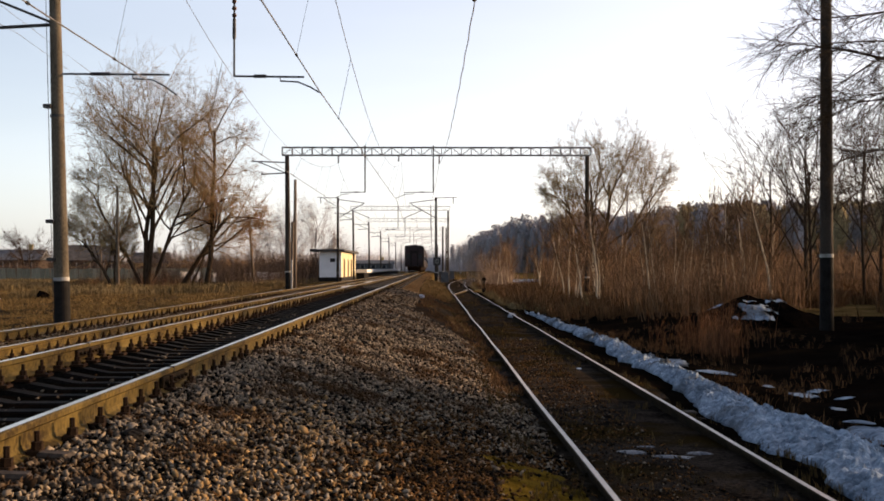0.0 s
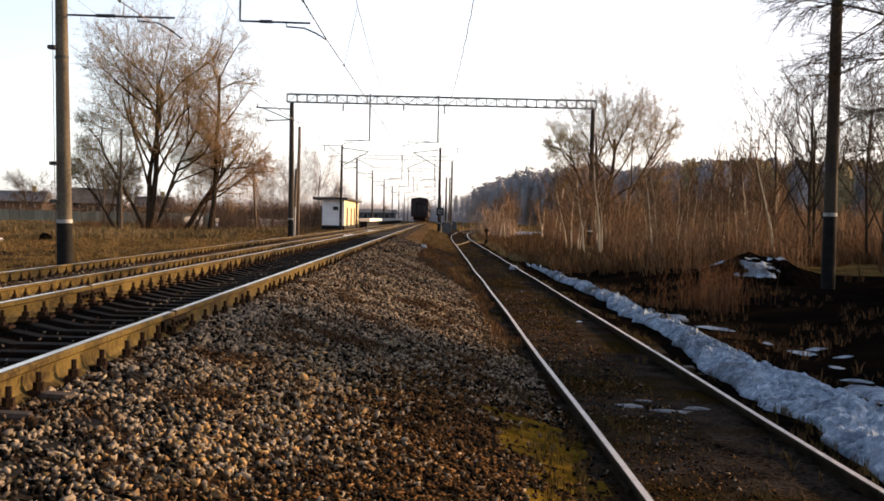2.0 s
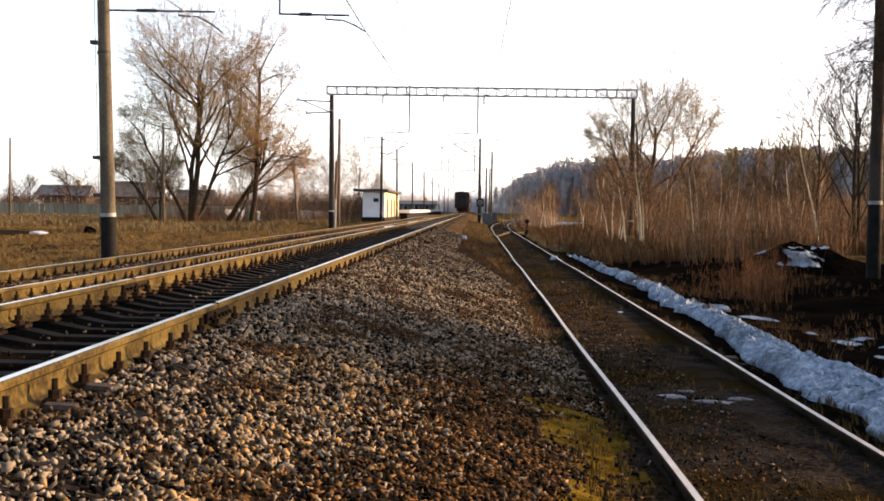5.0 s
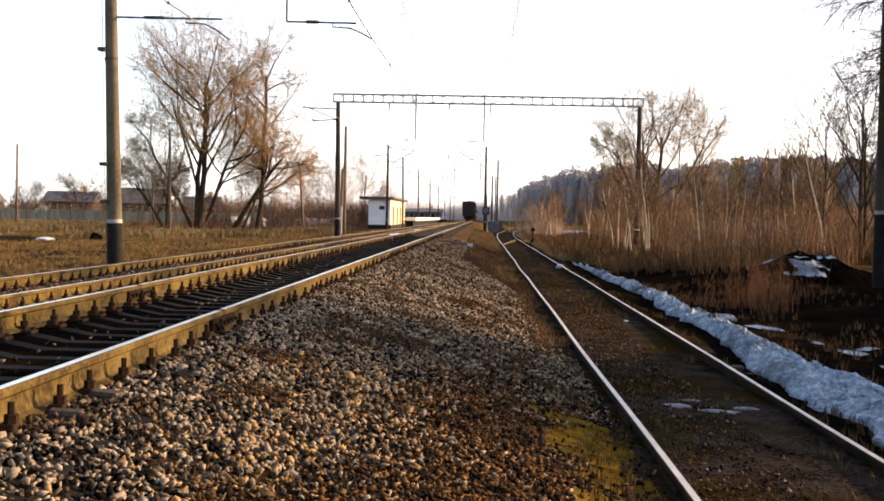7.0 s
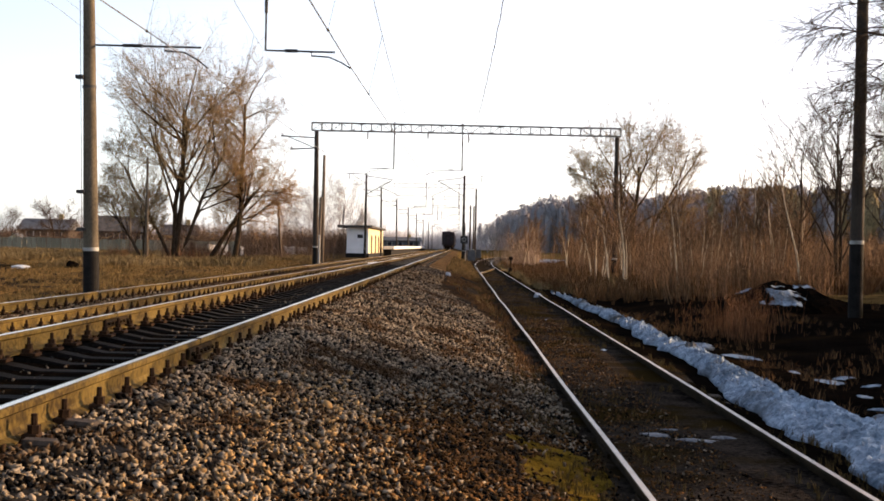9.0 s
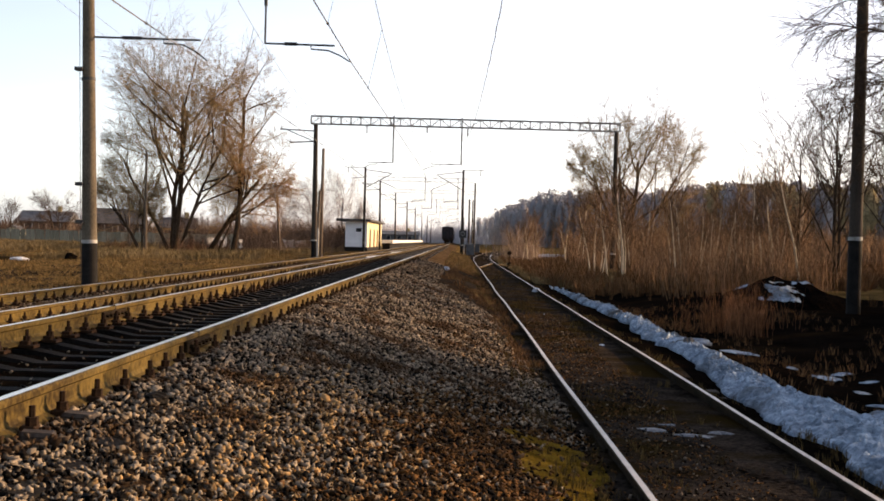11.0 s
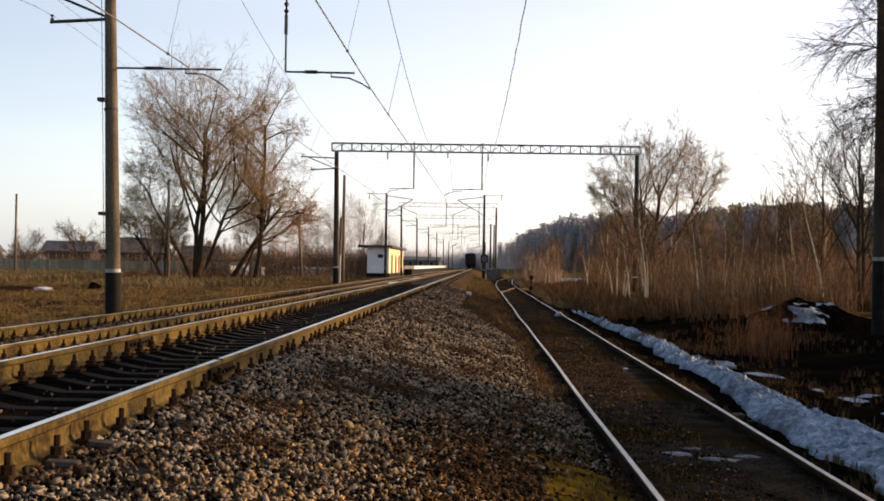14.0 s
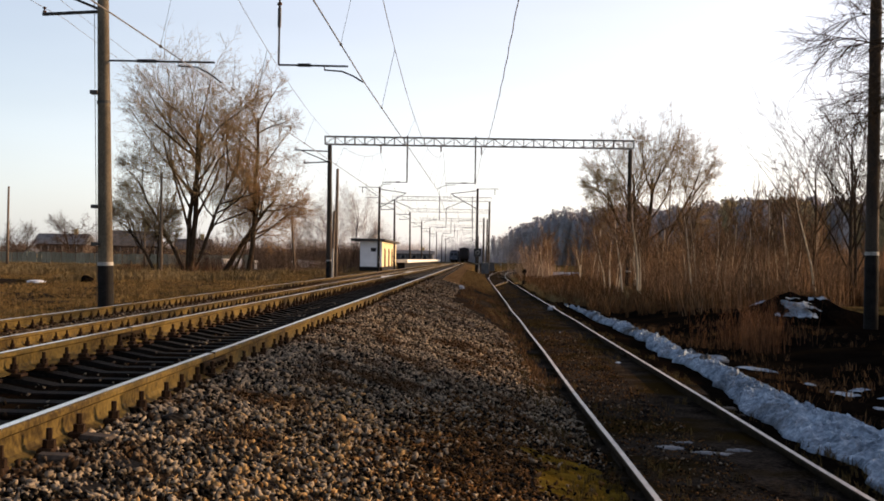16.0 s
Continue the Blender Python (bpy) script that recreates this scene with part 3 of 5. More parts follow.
for x, y, h, side in ((-11.0, 139, 9.2, (1,)), (0.35, 139, 9.2, (-1,)), (1.55, 190, 7.6, ()), (2.6, 236, 9.0, ()), (-11.0, 420, 9.3, (1,)), (1.8, 420, 9.3, (-1,)), (-11.0, 480, 9.3, (1,)), (1.8, 480, 9.3, (-1,))):
    m = mast(x, y, h, side)
    if y == 139:
        s = -1 if x < 0 else 1
        xx = x + bend(y)
        b = Build().tube([(xx, y, h - 0.05), (xx + s * 2.4, y, h)], 0.04, 6).tube([(xx + s * 2.0, y, h), (xx + s * 2.0, y, h - 0.7)], 0.05, 6)
        if s < 0:
            b.tube([(xx, y, h - 1.2), (xx + s * 1.7, y, h - 0.05)], 0.035, 6).tube([(xx, y, h - 1.2), (xx + s * 1.6, y, h - 1.25)], 0.035, 6)
        part("feeder_bracket", b, M_DARKSTEEL, m)


def wire(name, label, pts, r, sides=4):
    return tagged(part(name, Build().tube(pts, r, sides), M_WIRE), label, "wire", "overhead wires")


SUPPORTS = [-19.0, 33.5, 85.7, 139.0, 167.0, 208.0, 255.0, 304.0, 360.0, 420.0, 480.0]


def catenary(name_x, z_contact, z_top, sag, thick):
    """Contact wire, carrying wire and droppers of one track."""
    contact, carrier = [], []
    c = thing("overhead_line", "thin dark overhead contact wire hung from a carrying wire by droppers", "overhead line", group="overhead wires")
    for i, (a, b) in enumerate(zip(SUPPORTS, SUPPORTS[1:])):
        n = 18
        for k in range(n):
            t = k / n
            y = a + (b - a) * t
            zig = name_x(i) + (name_x(i + 1) - name_x(i)) * t + bend(y)
            zc = z_top - sag * 4 * t * (1 - t)
            contact.append((zig, y, z_contact))
            carrier.append((zig + 0.4, y, zc))
            if k in (2, 6, 10, 14, 16) and b < 150:
                part("dropper", Build().tube([(zig, y, z_contact), (zig + 0.4, y, zc)], 0.009 if k == 2 else 0.005, 3), M_WIRE, c)
                part("clip", Build().tube([(zig, y - 0.05, z_contact), (zig, y + 0.05, z_contact)], 0.035, 6), M_DARKSTEEL, c)
    part("contact_wire", Build().tube(contact, 0.016, 5), M_WIRE, c)
    part("carrying_wire", Build().tube(carrier, thick, 4), M_WIRE, c)
    return c


catenary(lambda i: TRACK_A + (-0.2 if i % 2 else (-0.2 if i == 0 else 0.3)), 5.92, 8.6, 1.9, 0.011)
catenary(lambda i: TRACK_B + (-0.22 if i % 2 else (-0.5 if i == 0 else -0.12)), 5.82, 8.5, 1.8, 0.009)
wire("feeder_wire", "single bare feeder wire slung along the gantries", [(1.16 - 0.0138 * (y - 33.5) + (0.012 * math.sin(y * 1.7)), y, 8.45 - 0.85 * (1 - ((y - 59.6) / 26.1) ** 2) if 33.5 <= y <= 85.7 else 8.45 - 0.4 * (1 - min(1, abs((y - 112) / 27)) ** 2) if y < 139 else 8.45) for y in span((-19, 33.5, 4), (33.5, 85.7, 0.8), (85.7, 139, 3))], 0.016)
for x, z in ((-12.6, 8.75), (-12.0, 7.85)):
    wire("feeder_wire", "bare feeder wire along the outer brackets", [(x + bend(y), y, z - 0.9 * math.sin(math.pi * ((y + 19) % 52.5) / 52.5)) for y in span((-19, 190, 3))], 0.007)


# ---- platform and its buildings ----
def platform():
    p = thing("platform", "long raised station platform with whitewashed concrete edge", "platform", kind="structure")
    y = 173.5
    slab = Build().box(-0.8, 0.8, -2.98, 2.98, -0.46, 0.0, bevel=0.04).mesh("slab", M_PLATFORM)
    # tar black stands in for the shade under the slab edge
    part("footing", Build().box(-11.0, -9.95, 174, 344, -0.8, 0.36), M_TAR, p, "recessed footing blackened for shade")
    while y < 345:
        part("slab", slab, None, p, at=pose(-10.3 + bend(y + 3), y + 3, 0.82, 0, 0, 0.5 * max(0, y - 150) / 100 * 0.5))
        y += 6
    return p


platform()


def pavilion():
    p = thing("station_pavilion", "small whitewashed station building with cream sunlit side and flat dark roof", "building")
    x0, x1, y0, y1, z0, z1 = -13.8, -11.15, 146, 173, -0.6, 3.05
    part("wall", Build().box(x0, x1, y0, y0 + 0.3, z0, z1), M_WHITEWALL, p, "whitewashed end wall")
    # sunlight on this wall is put in as a cream colour
    part("wall", Build().box(x1 - 0.3, x1, y0 + 0.3, y1, z0, z1), M_YELLOWWALL, p, "long wall coloured cream for the sun on it")
    part("wall", Build().box(x0, x0 + 0.3, y0 + 0.3, y1, z0, z1), M_WHITEWALL, p)
    part("wall", Build().box(x0 + 0.3, x1 - 0.3, y1 - 0.3, y1, z0, z1), M_WHITEWALL, p)
    part("plinth", Build().box(x0 - 0.06, x1 + 0.06, y0 - 0.06, y1 + 0.06, z0, z0 + 0.5), M_TAR, p)
    part("roof", Build().box(x0 - 1.1, x1 + 0.45, y0 - 0.8, y1 + 0.6, z1, z1 + 0.26, bevel=0.03), M_ROOF, p)
    part("sign", Build().box(-12.5, -11.85, y0 - 0.05, y0 - 0.003, 1.75, 2.2), M_SIGNBLACK, p, "small dark plate")
    for y, w, zz in ((151, 1.8, 2.1), (158, 1.6, 2.1), (164, 1.6, 2.1)):
        d = part("door", Build().box(x1 + 0.003, x1 + 0.06, y - w / 2, y + w / 2, z0 + 0.5, zz), M_DOOR, p)
        part("frame", Build().box(x1 + 0.003, x1 + 0.09, y - w / 2 - 0.12, y - w / 2, z0 + 0.5, zz + 0.1), M_DOOR, d)


pavilion()


# ---- train ----
def carriage(parent, y, tail):
    """One carriage in the train's own space, its tail at y."""
    L, w, h = 23.6, 1.53, 4.35
    sec = [(-w, 1.05), (w, 1.05), (w, 4.0), (w * 0.97, 4.22), (w * 0.86, 4.38), (w * 0.4, 4.46), (-w * 0.4, 4.46), (-w * 0.86, 4.38), (-w * 0.97, 4.22), (-w, 4.0)]
    body = part("carriage_body", Build().loft([[(x, y, z) for x, z in sec], [(x, y + L, z) for x, z in sec]], [0, 0, 0, 1, 1, 1, 1, 1, 0, 0]), (M_TRAIN, M_TRAINROOF), parent)
    for k in range(9):
        yy = y + 2.2 + k * 2.35
        for s in (-1, 1):
            part("window", Build().box(s * w - 0.015, s * w + 0.015, yy, yy + 1.3, 2.15, 3.0), M_GLASS, body)
    for yy in (y + 3.2, y + L - 3.2):
        b = Build().box(-1.1, 1.1, yy - 1.9, yy + 1.9, 0.5, 0.95, bevel=0.05)
        for a in (-1.2, 1.2):
            for s in (-1, 1):
                b.tube([(s * 0.74, yy + a, 0.475), (s * 0.87, yy + a, 0.475)], 0.475, 16)
        part("bogie", b, M_CLIP, parent)
    part("underframe", Build().box(-1.2, 1.2, y + 6, y + L - 6, 0.45, 1.04, bevel=0.05), M_CLIP, parent)
    part("roof_vent", Build().box(-0.35, 0.35, y + 3, y + 5, 4.38, 4.6, bevel=0.05), M_TRAINROOF, body)
    if tail:
        part("end_door", Build().box(-0.42, 0.42, y - 0.12, y + 0.02, 1.15, 3.2, bevel=0.03), M_TRAIN, body)
        for s in (-1, 1):
            part("end_window", Build().box(s * 0.95 - 0.3, s * 0.95 + 0.3, y - 0.02, y + 0.02, 2.3, 3.0), M_GLASS, body)
            part("buffer", Build().tube([(s * 0.9, y, 1.05), (s * 0.9, y - 0.5, 1.05), (s * 0.9, y - 0.52, 1.05), (s * 0.9, y - 0.58, 1.05)], [0.09, 0.09, 0.2, 0.2], 12), M_CLIP, body)
            part("grab_rail", Build().tube([(s * 1.45, y - 0.06, 1.2), (s * 1.45, y - 0.06, 3.0)], 0.025, 6), M_RAIL, body)
        part("corridor_bellows", Build().box(-0.62, 0.62, y - 0.1, y, 1.1, 3.4, bevel=0.04).box(-0.7, 0.7, y - 0.06, y, 3.4, 3.55), M_TAR, body)
        part("coupler", Build().box(-0.15, 0.15, y - 0.6, y, 0.9, 1.15, bevel=0.04), M_CLIP, body)


def carriage_thing(tail):
    c = thing("railway_carriage", "grimy dark railway carriage of a departing train", "carriage", group="carriages of the departing train")
    carriage(c, 0.0, tail)
    return c


TRAIN = [carriage_thing(k == 0) for k in range(6)]


def locomotive():
    """An electric locomotive that comes the other way; its front faces the camera's end of the line."""
    c = thing("locomotive", "blue-grey electric locomotive hauling an oncoming train", "locomotive")
    w = 1.55
    low = [(-w, 1.0), (w, 1.0), (w, 2.5), (w * 0.97, 3.5), (w * 0.8, 3.95), (-w * 0.8, 3.95), (-w * 0.97, 3.5), (-w, 2.5)]
    body = part("loco_body", Build().loft([[(x * 0.92, 0.25 if z > 2.4 else 0.0, z) for x, z in low], [(x, 1.2, z) for x, z in low], [(x, 17.0, z) for x, z in low]]), M_LOCO, c)
    for s in (-1, 1):
        part("windscreen", Build().box(s * 0.68 - 0.5, s * 0.68 + 0.5, 0.05, 0.14, 2.5, 3.3), M_GLASS, body)
        part("headlamp", Build().tube([(s * 1.05, -0.06, 1.5), (s * 1.05, 0.05, 1.5)], 0.16, 12), M_SIGNWHITE, body)
        part("buffer", Build().tube([(s * 0.9, -0.45, 1.05), (s * 0.9, 0.0, 1.05)], 0.2, 12), M_CLIP, body)
    part("skirt", Build().box(-1.35, 1.35, 0.02, 0.3, 0.25, 1.0, bevel=0.05), M_CLIP, body)
    for yy in (3.2, 13.6):
        b = Build().box(-1.1, 1.1, yy - 2.0, yy + 2.0, 0.5, 0.98, bevel=0.05)
        for a in (-1.4, 1.4):
            for s in (-1, 1):
                b.tube([(s * 0.74, yy + a, 0.6), (s * 0.87, yy + a, 0.6)], 0.6, 16)
        part("bogie", b, M_CLIP, c)
    part("pantograph", Build().tube([(-0.5, 4, 3.95), (-0.4, 5.2, 4.9), (-0.7, 4.2, 5.85), (0.7, 4.2, 5.85), (0.4, 5.2, 4.9), (0.5, 4, 3.95)], 0.035, 6), M_DARKSTEEL, body)
    return c


ONCOMING = [locomotive()] + [carriage_thing(False) for _ in range(4)]


# ---- merging many small pieces into one sheet of stuff ----
def scatter(name, builds, places, mats, label, smooth=False, category=""):
    """places: (which build, x, y, z, turn about z in radians, scale, tilt x, tilt y); one mesh of all of them."""
    arrays = [(np.array(b.v), [len(f) for f in b.f], np.concatenate([np.array(f) for f in b.f]), np.array(b.slot)) for b in builds]
    vs, loops, counts, slots, base = [], [], [], [], 0
    for w, x, y, z, turn, s, tx, ty in places:
        v, cnt, lp, sl = arrays[w]
        m = np.array(Matrix.LocRotScale((x, y, z), Euler((tx, ty, turn)), (s, s, s) if isinstance(s, (int, float)) else s))
        vs.append(v @ m[:3, :3].T + m[:3, 3])
        loops.append(lp + base)
        counts += cnt
        slots.append(sl)
        base += len(v)
    vs, loops, counts = np.concatenate(vs), np.concatenate(loops), np.array(counts)
    me = bpy.data.meshes.new(name)
    me.vertices.add(len(vs))
    me.vertices.foreach_set("co", vs.ravel())
    me.loops.add(len(loops))
    me.loops.foreach_set("vertex_index", loops)
    me.polygons.add(len(counts))
    starts = np.concatenate([[0], np.cumsum(counts)[:-1]])
    me.polygons.foreach_set("loop_start", starts)
    for m in mats:
        me.materials.append(m)
    me.polygons.foreach_set("material_index", np.concatenate(slots))
    if smooth:
        me.polygons.foreach_set("use_smooth", np.ones(len(counts), dtype=bool))
    me.update(calc_edges=True)
    me.validate()
    ob = new(name, me)
    return tagged(ob, label, category, kind="stuff")


# ---- ballast stones ----
def stone(rnd, slot=0):
    """An angular crushed stone about one unit across."""
    bm = bmesh.new()
    sx, sy, sz = rnd.uniform(0.42, 0.6), rnd.uniform(0.34, 0.5), rnd.uniform(0.26, 0.4)
    for _ in range(8):
        v = Vector((rnd.gauss(0, 1), rnd.gauss(0, 1), rnd.gauss(0, 1))).normalized() * rnd.uniform(0.85, 1.15)
        bm.verts.new((v.x * sx, v.y * sy, v.z * sz))
    bmesh.ops.convex_hull(bm, input=bm.verts[:])
    bmesh.ops.delete(bm, geom=[v for v in bm.verts if not v.link_faces], context="VERTS")
    bm.verts.index_update()
    b = Build()
    b.v = [tuple(v.co) for v in bm.verts]
    for f in bm.faces:
        b.face(tuple(v.index for v in f.verts), slot)
    bm.free()
    return b


def stones():
    rnd = random.Random(5)
    kinds = [stone(rnd) for _ in range(10)] + [stone(rnd, 1) for _ in range(10)] + [stone(rnd, 2) for _ in range(10)]
    places = []

    def strip(x0, x1, y0, y1, density, lo, hi, lift=0.0, keep=None):
        for _ in range(int((x1 - x0) * (y1 - y0) * density)):
            x, y = rnd.uniform(x0, x1), rnd.uniform(y0, y1)
            if keep and not keep(x, y) or mossy(x, y) < 0.8 and rnd.random() < 0.84:
                continue
            s = rnd.uniform(lo, hi) * (1.35 if rnd.random() < 0.08 else 1)
            rusty = 0.85 if x > 1.3 else 0.88 * smooth(-1.15, 0.0, x - 0.05 * (y - 8) + 0.6 * noise.noise((x, y * 0.5, 3))) * (1 - 0.85 * smooth(9, 14, y)) + 0.12 * smooth(20, 28, y)
            # golden stones gather here to paint the pool of sunlight
            tan = 0.38 * smooth(-1.7, -1.0, x) * smooth(0.5, -0.5, x) * smooth(12, 8, y)
            kind = 10 if rnd.random() < rusty else (20 if rnd.random() < tan else 0)
            places.append((rnd.randrange(10) + kind, x, y, ground_z(x, y) + s * rnd.uniform(0.05, 0.35) + lift, rnd.uniform(0, 6.28), (s * rnd.uniform(0.9, 1.5), s * rnd.uniform(0.7, 1.1), s * rnd.uniform(0.6, 1.0)), rnd.uniform(-0.9, 0.9), rnd.uniform(-0.9, 0.9)))

    thin = lambda x, y: rnd.random() < 1.0 - smooth(0.35, 1.15, x) * (0.3 + 0.45 * smooth(13, 9, y))
    strip(-2.06, 1.2, 3.2, 7.5, 1000, 0.028, 0.058, keep=thin)
    strip(-2.06, 1.2, 7.5, 11, 950, 0.03, 0.062, keep=thin)
    strip(-2.06, 1.2, 11, 18, 760, 0.034, 0.068, keep=thin)
    strip(-2.06, 1.2, 18, 36, 380, 0.042, 0.078, keep=lambda x, y: thin(x, y) and x < 0.9 - smooth(26, 36, y) * 1.2)
    strip(-2.06, -1.72, 3.2, 16, 500, 0.034, 0.07, lift=0.012)
    strip(-2.06, -1.72, 16, 36, 240, 0.045, 0.08, lift=0.01)
    strip(-2.06, -0.6, 36, 60, 140, 0.055, 0.085)
    strip(1.4, 2.35, 5, 30, 260, 0.018, 0.042)
    strip(0.9, 1.25, 5, 16, 120, 0.03, 0.06)
    strip(-3.6, -2.25, 6, 30, 14, 0.03, 0.06)
    strip(-5.6, -4.0, 8, 40, 160, 0.04, 0.07)
    strip(-8.9, -5.4, 14, 40, 60, 0.04, 0.07)
    scatter("ballast_stones", kinds, places, (M_STONE, M_RUSTSTONE, M_LITSTONE), "loose grey and rusty crushed ballast stones")


stones()


# ---- snow ----
def snow_bank():
    """A ploughed bank of old snow along the siding."""
    inner = [(3, 3.2), (9, 3.22), (12, 3.3), (19, 3.78), (30, 4.05), (44, 3.95), (51, 3.9)]
    outer = [(3, 4.95), (9, 4.85), (14, 4.75), (20, 4.6), (28, 4.75), (35, 4.7), (45, 4.15), (51, 3.95)]
    b, n = Build(), 44
    ys = span((3, 20, 0.045), (20, 51, 0.12))
    for y in ys:
        a = lerp_table(inner, y) + noise.noise((y * 0.9, 1, 7)) * 0.16 + noise.noise((y * 3.1, 1, 7)) * 0.06
        c = lerp_table(outer, y) + noise.noise((y * 0.8, 9, 7)) * 0.16 + noise.noise((y * 3.5, 4, 7)) * 0.05
        for i in range(n):
            t = i / (n - 1)
            x = a + (c - a) * t
            h = 0.22 * math.sin(math.pi * min(1, t ** 0.75)) ** 0.6 * (1 - smooth(40, 51, y) * 0.6)
            lump = noise.noise((x * 5, y * 3.2, 2)) * 0.06 + (0.5 - abs(noise.noise((x * 9, y * 6, 5)))) * 0.12 + (0.4 - abs(noise.noise((x * 21, y * 15, 6)))) * 0.09 + noise.noise((x * 2, y * 1.1, 8)) * 0.07 - 0.05
            b.v.append((x, y, ground_z(x, y) - 0.05 + h + 1.35 * lump * (math.sin(math.pi * t) ** 0.5 if 0 < t < 1 else 0)))
    for j in range(len(ys) - 1):
        for i in range(n - 1):
            k = j * n + i
            b.face((k, k + 1, k + n + 1, k + n))
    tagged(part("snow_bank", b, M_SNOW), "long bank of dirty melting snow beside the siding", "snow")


snow_bank()


def snow_patch(x, y, w, d, h=0.05, seed=0, mat=None):
    b, n, rings = Build(), 44, 5
    for r in range(rings):
        k = 1 - r / (rings - 1) if r < rings - 1 else 0.02
        for i in range(n):
            a = 2 * math.pi * i / n
            e = k * (1 + 0.7 * noise.noise((math.cos(a) * 1.6 + seed, math.sin(a) * 1.6, seed * 3)) + 0.4 * noise.noise((math.cos(a) * 5 + seed, math.sin(a) * 5, 1)))
            px, py = x + math.cos(a) * w / 2 * e, y + math.sin(a) * d / 2 * e
            b.v.append((px, py, ground_z(px, py) - 0.02 + h * (1 - k ** 3) + 0.03 * noise.noise((px * 4, py * 4, seed)) * (1 - k)))
    for r in range(rings - 1):
        for i in range(n):
            j = (i + 1) % n
            b.face((r * n + i, r * n + j, (r + 1) * n + j, (r + 1) * n + i))
    b.face(tuple((rings - 1) * n + i for i in range(n)))
    tagged(part("snow_patch", b, mat or M_SNOW, smooth=True), "thin leftover patch of melting snow on the ground", "snow", "snow patches on the ground")


for i, (x, y, w, d, h) in enumerate(((5.45, 14.6, 1.0, 1.5, 0.12), (5.9, 16.6, 0.5, 0.35, 0.05), (6.15, 19.8, 0.45, 0.5, 0.05), (6.45, 20.2, 0.4, 0.4, 0.04), (5.8, 24.4, 0.8, 0.8, 0.07), (5.35, 26.2, 0.5, 0.9, 0.07), (5.75, 20.6, 0.2, 0.3, 0.04), (6.6, 19.2, 0.35, 0.3, 0.04), (6.05, 17.9, 0.3, 0.25, 0.04),
                                    (2.6, 21.5, 0.16, 0.4, 0.03), (2.2, 30, 0.12, 0.4, 0.03),
                                    (11.5, 150, 8, 6, 0.3), (-19, 126, 4, 7, 0.1))):
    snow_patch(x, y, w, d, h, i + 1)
for i, (x, y, w, d) in enumerate(((1.95, 11.7, 0.4, 0.35), (2.3, 11.4, 0.5, 0.3), (2.55, 11.6, 0.3, 0.2), (2.15, 12.1, 0.3, 0.2))):
    snow_patch(x, y, w, d, 0.03, i + 31, M_ICE)


def mound():
    """A dark spoil heap with snow left on it."""
    m = thing("spoil_heap", "dark heap of earth with patches of old snow", "earth heap")
    cx, cy = 10.0, 37.5
    body, cover = Build(), Build()
    n = 96
    f = {}
    for j in range(n):
        for i in range(n):
            x, y = cx + (i / (n - 1) - 0.5) * 5.0, cy + (j / (n - 1) - 0.5) * 5.0
            r = math.hypot((x - cx) / 2.2, (y - cy) / 2.2)
            h = 0.85 * max(0, 1 - r * r) ** 0.8 * (1 + 0.25 * noise.noise((x * 1.1, y * 1.1, 4)))
            f[i, j] = (x, y, ground_z(x, y) - 0.06 + h + 0.08 * noise.noise((x * 4, y * 4, 2)) * (h > 0.05), r)
            body.v.append(f[i, j][:3])
    index = {}
    for j in range(n - 1):
        for i in range(n - 1):
            a = j * n + i
            body.face((a, a + 1, a + n + 1, a + n))
            x, y, z, r = f[i, j]
            if r < 0.95 and y < cy + 0.5 and 0.5 * math.exp(-((x - cx + 0.45) / 0.7) ** 2) - 0.34 + 0.35 * noise.noise((x * 3.5, y * 3.5, 17)) + noise.noise((x * 0.85 + 1.2, y * 0.5, 21)) + 0.5 * noise.noise((x * 2.2, y * 2.2, 11)) + 0.25 * noise.noise((x * 6, y * 6, 13)) > 0.2 and cx - 1.5 < x < cx + 0.95 and z > -0.6:
                ids = []
                for p in ((i, j), (i + 1, j), (i + 1, j + 1), (i, j + 1)):
                    if p not in index:
                        index[p] = len(cover.v)
                        q = f[p]
                        cover.v.append((q[0], q[1] - 0.03, q[2] + 0.05))
                    ids.append(index[p])
                cover.face(tuple(ids))
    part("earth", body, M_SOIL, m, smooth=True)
    if cover.v:
        part("snow_cover", cover, M_SNOW, m, "patchy old snow", smooth=True)


mound()


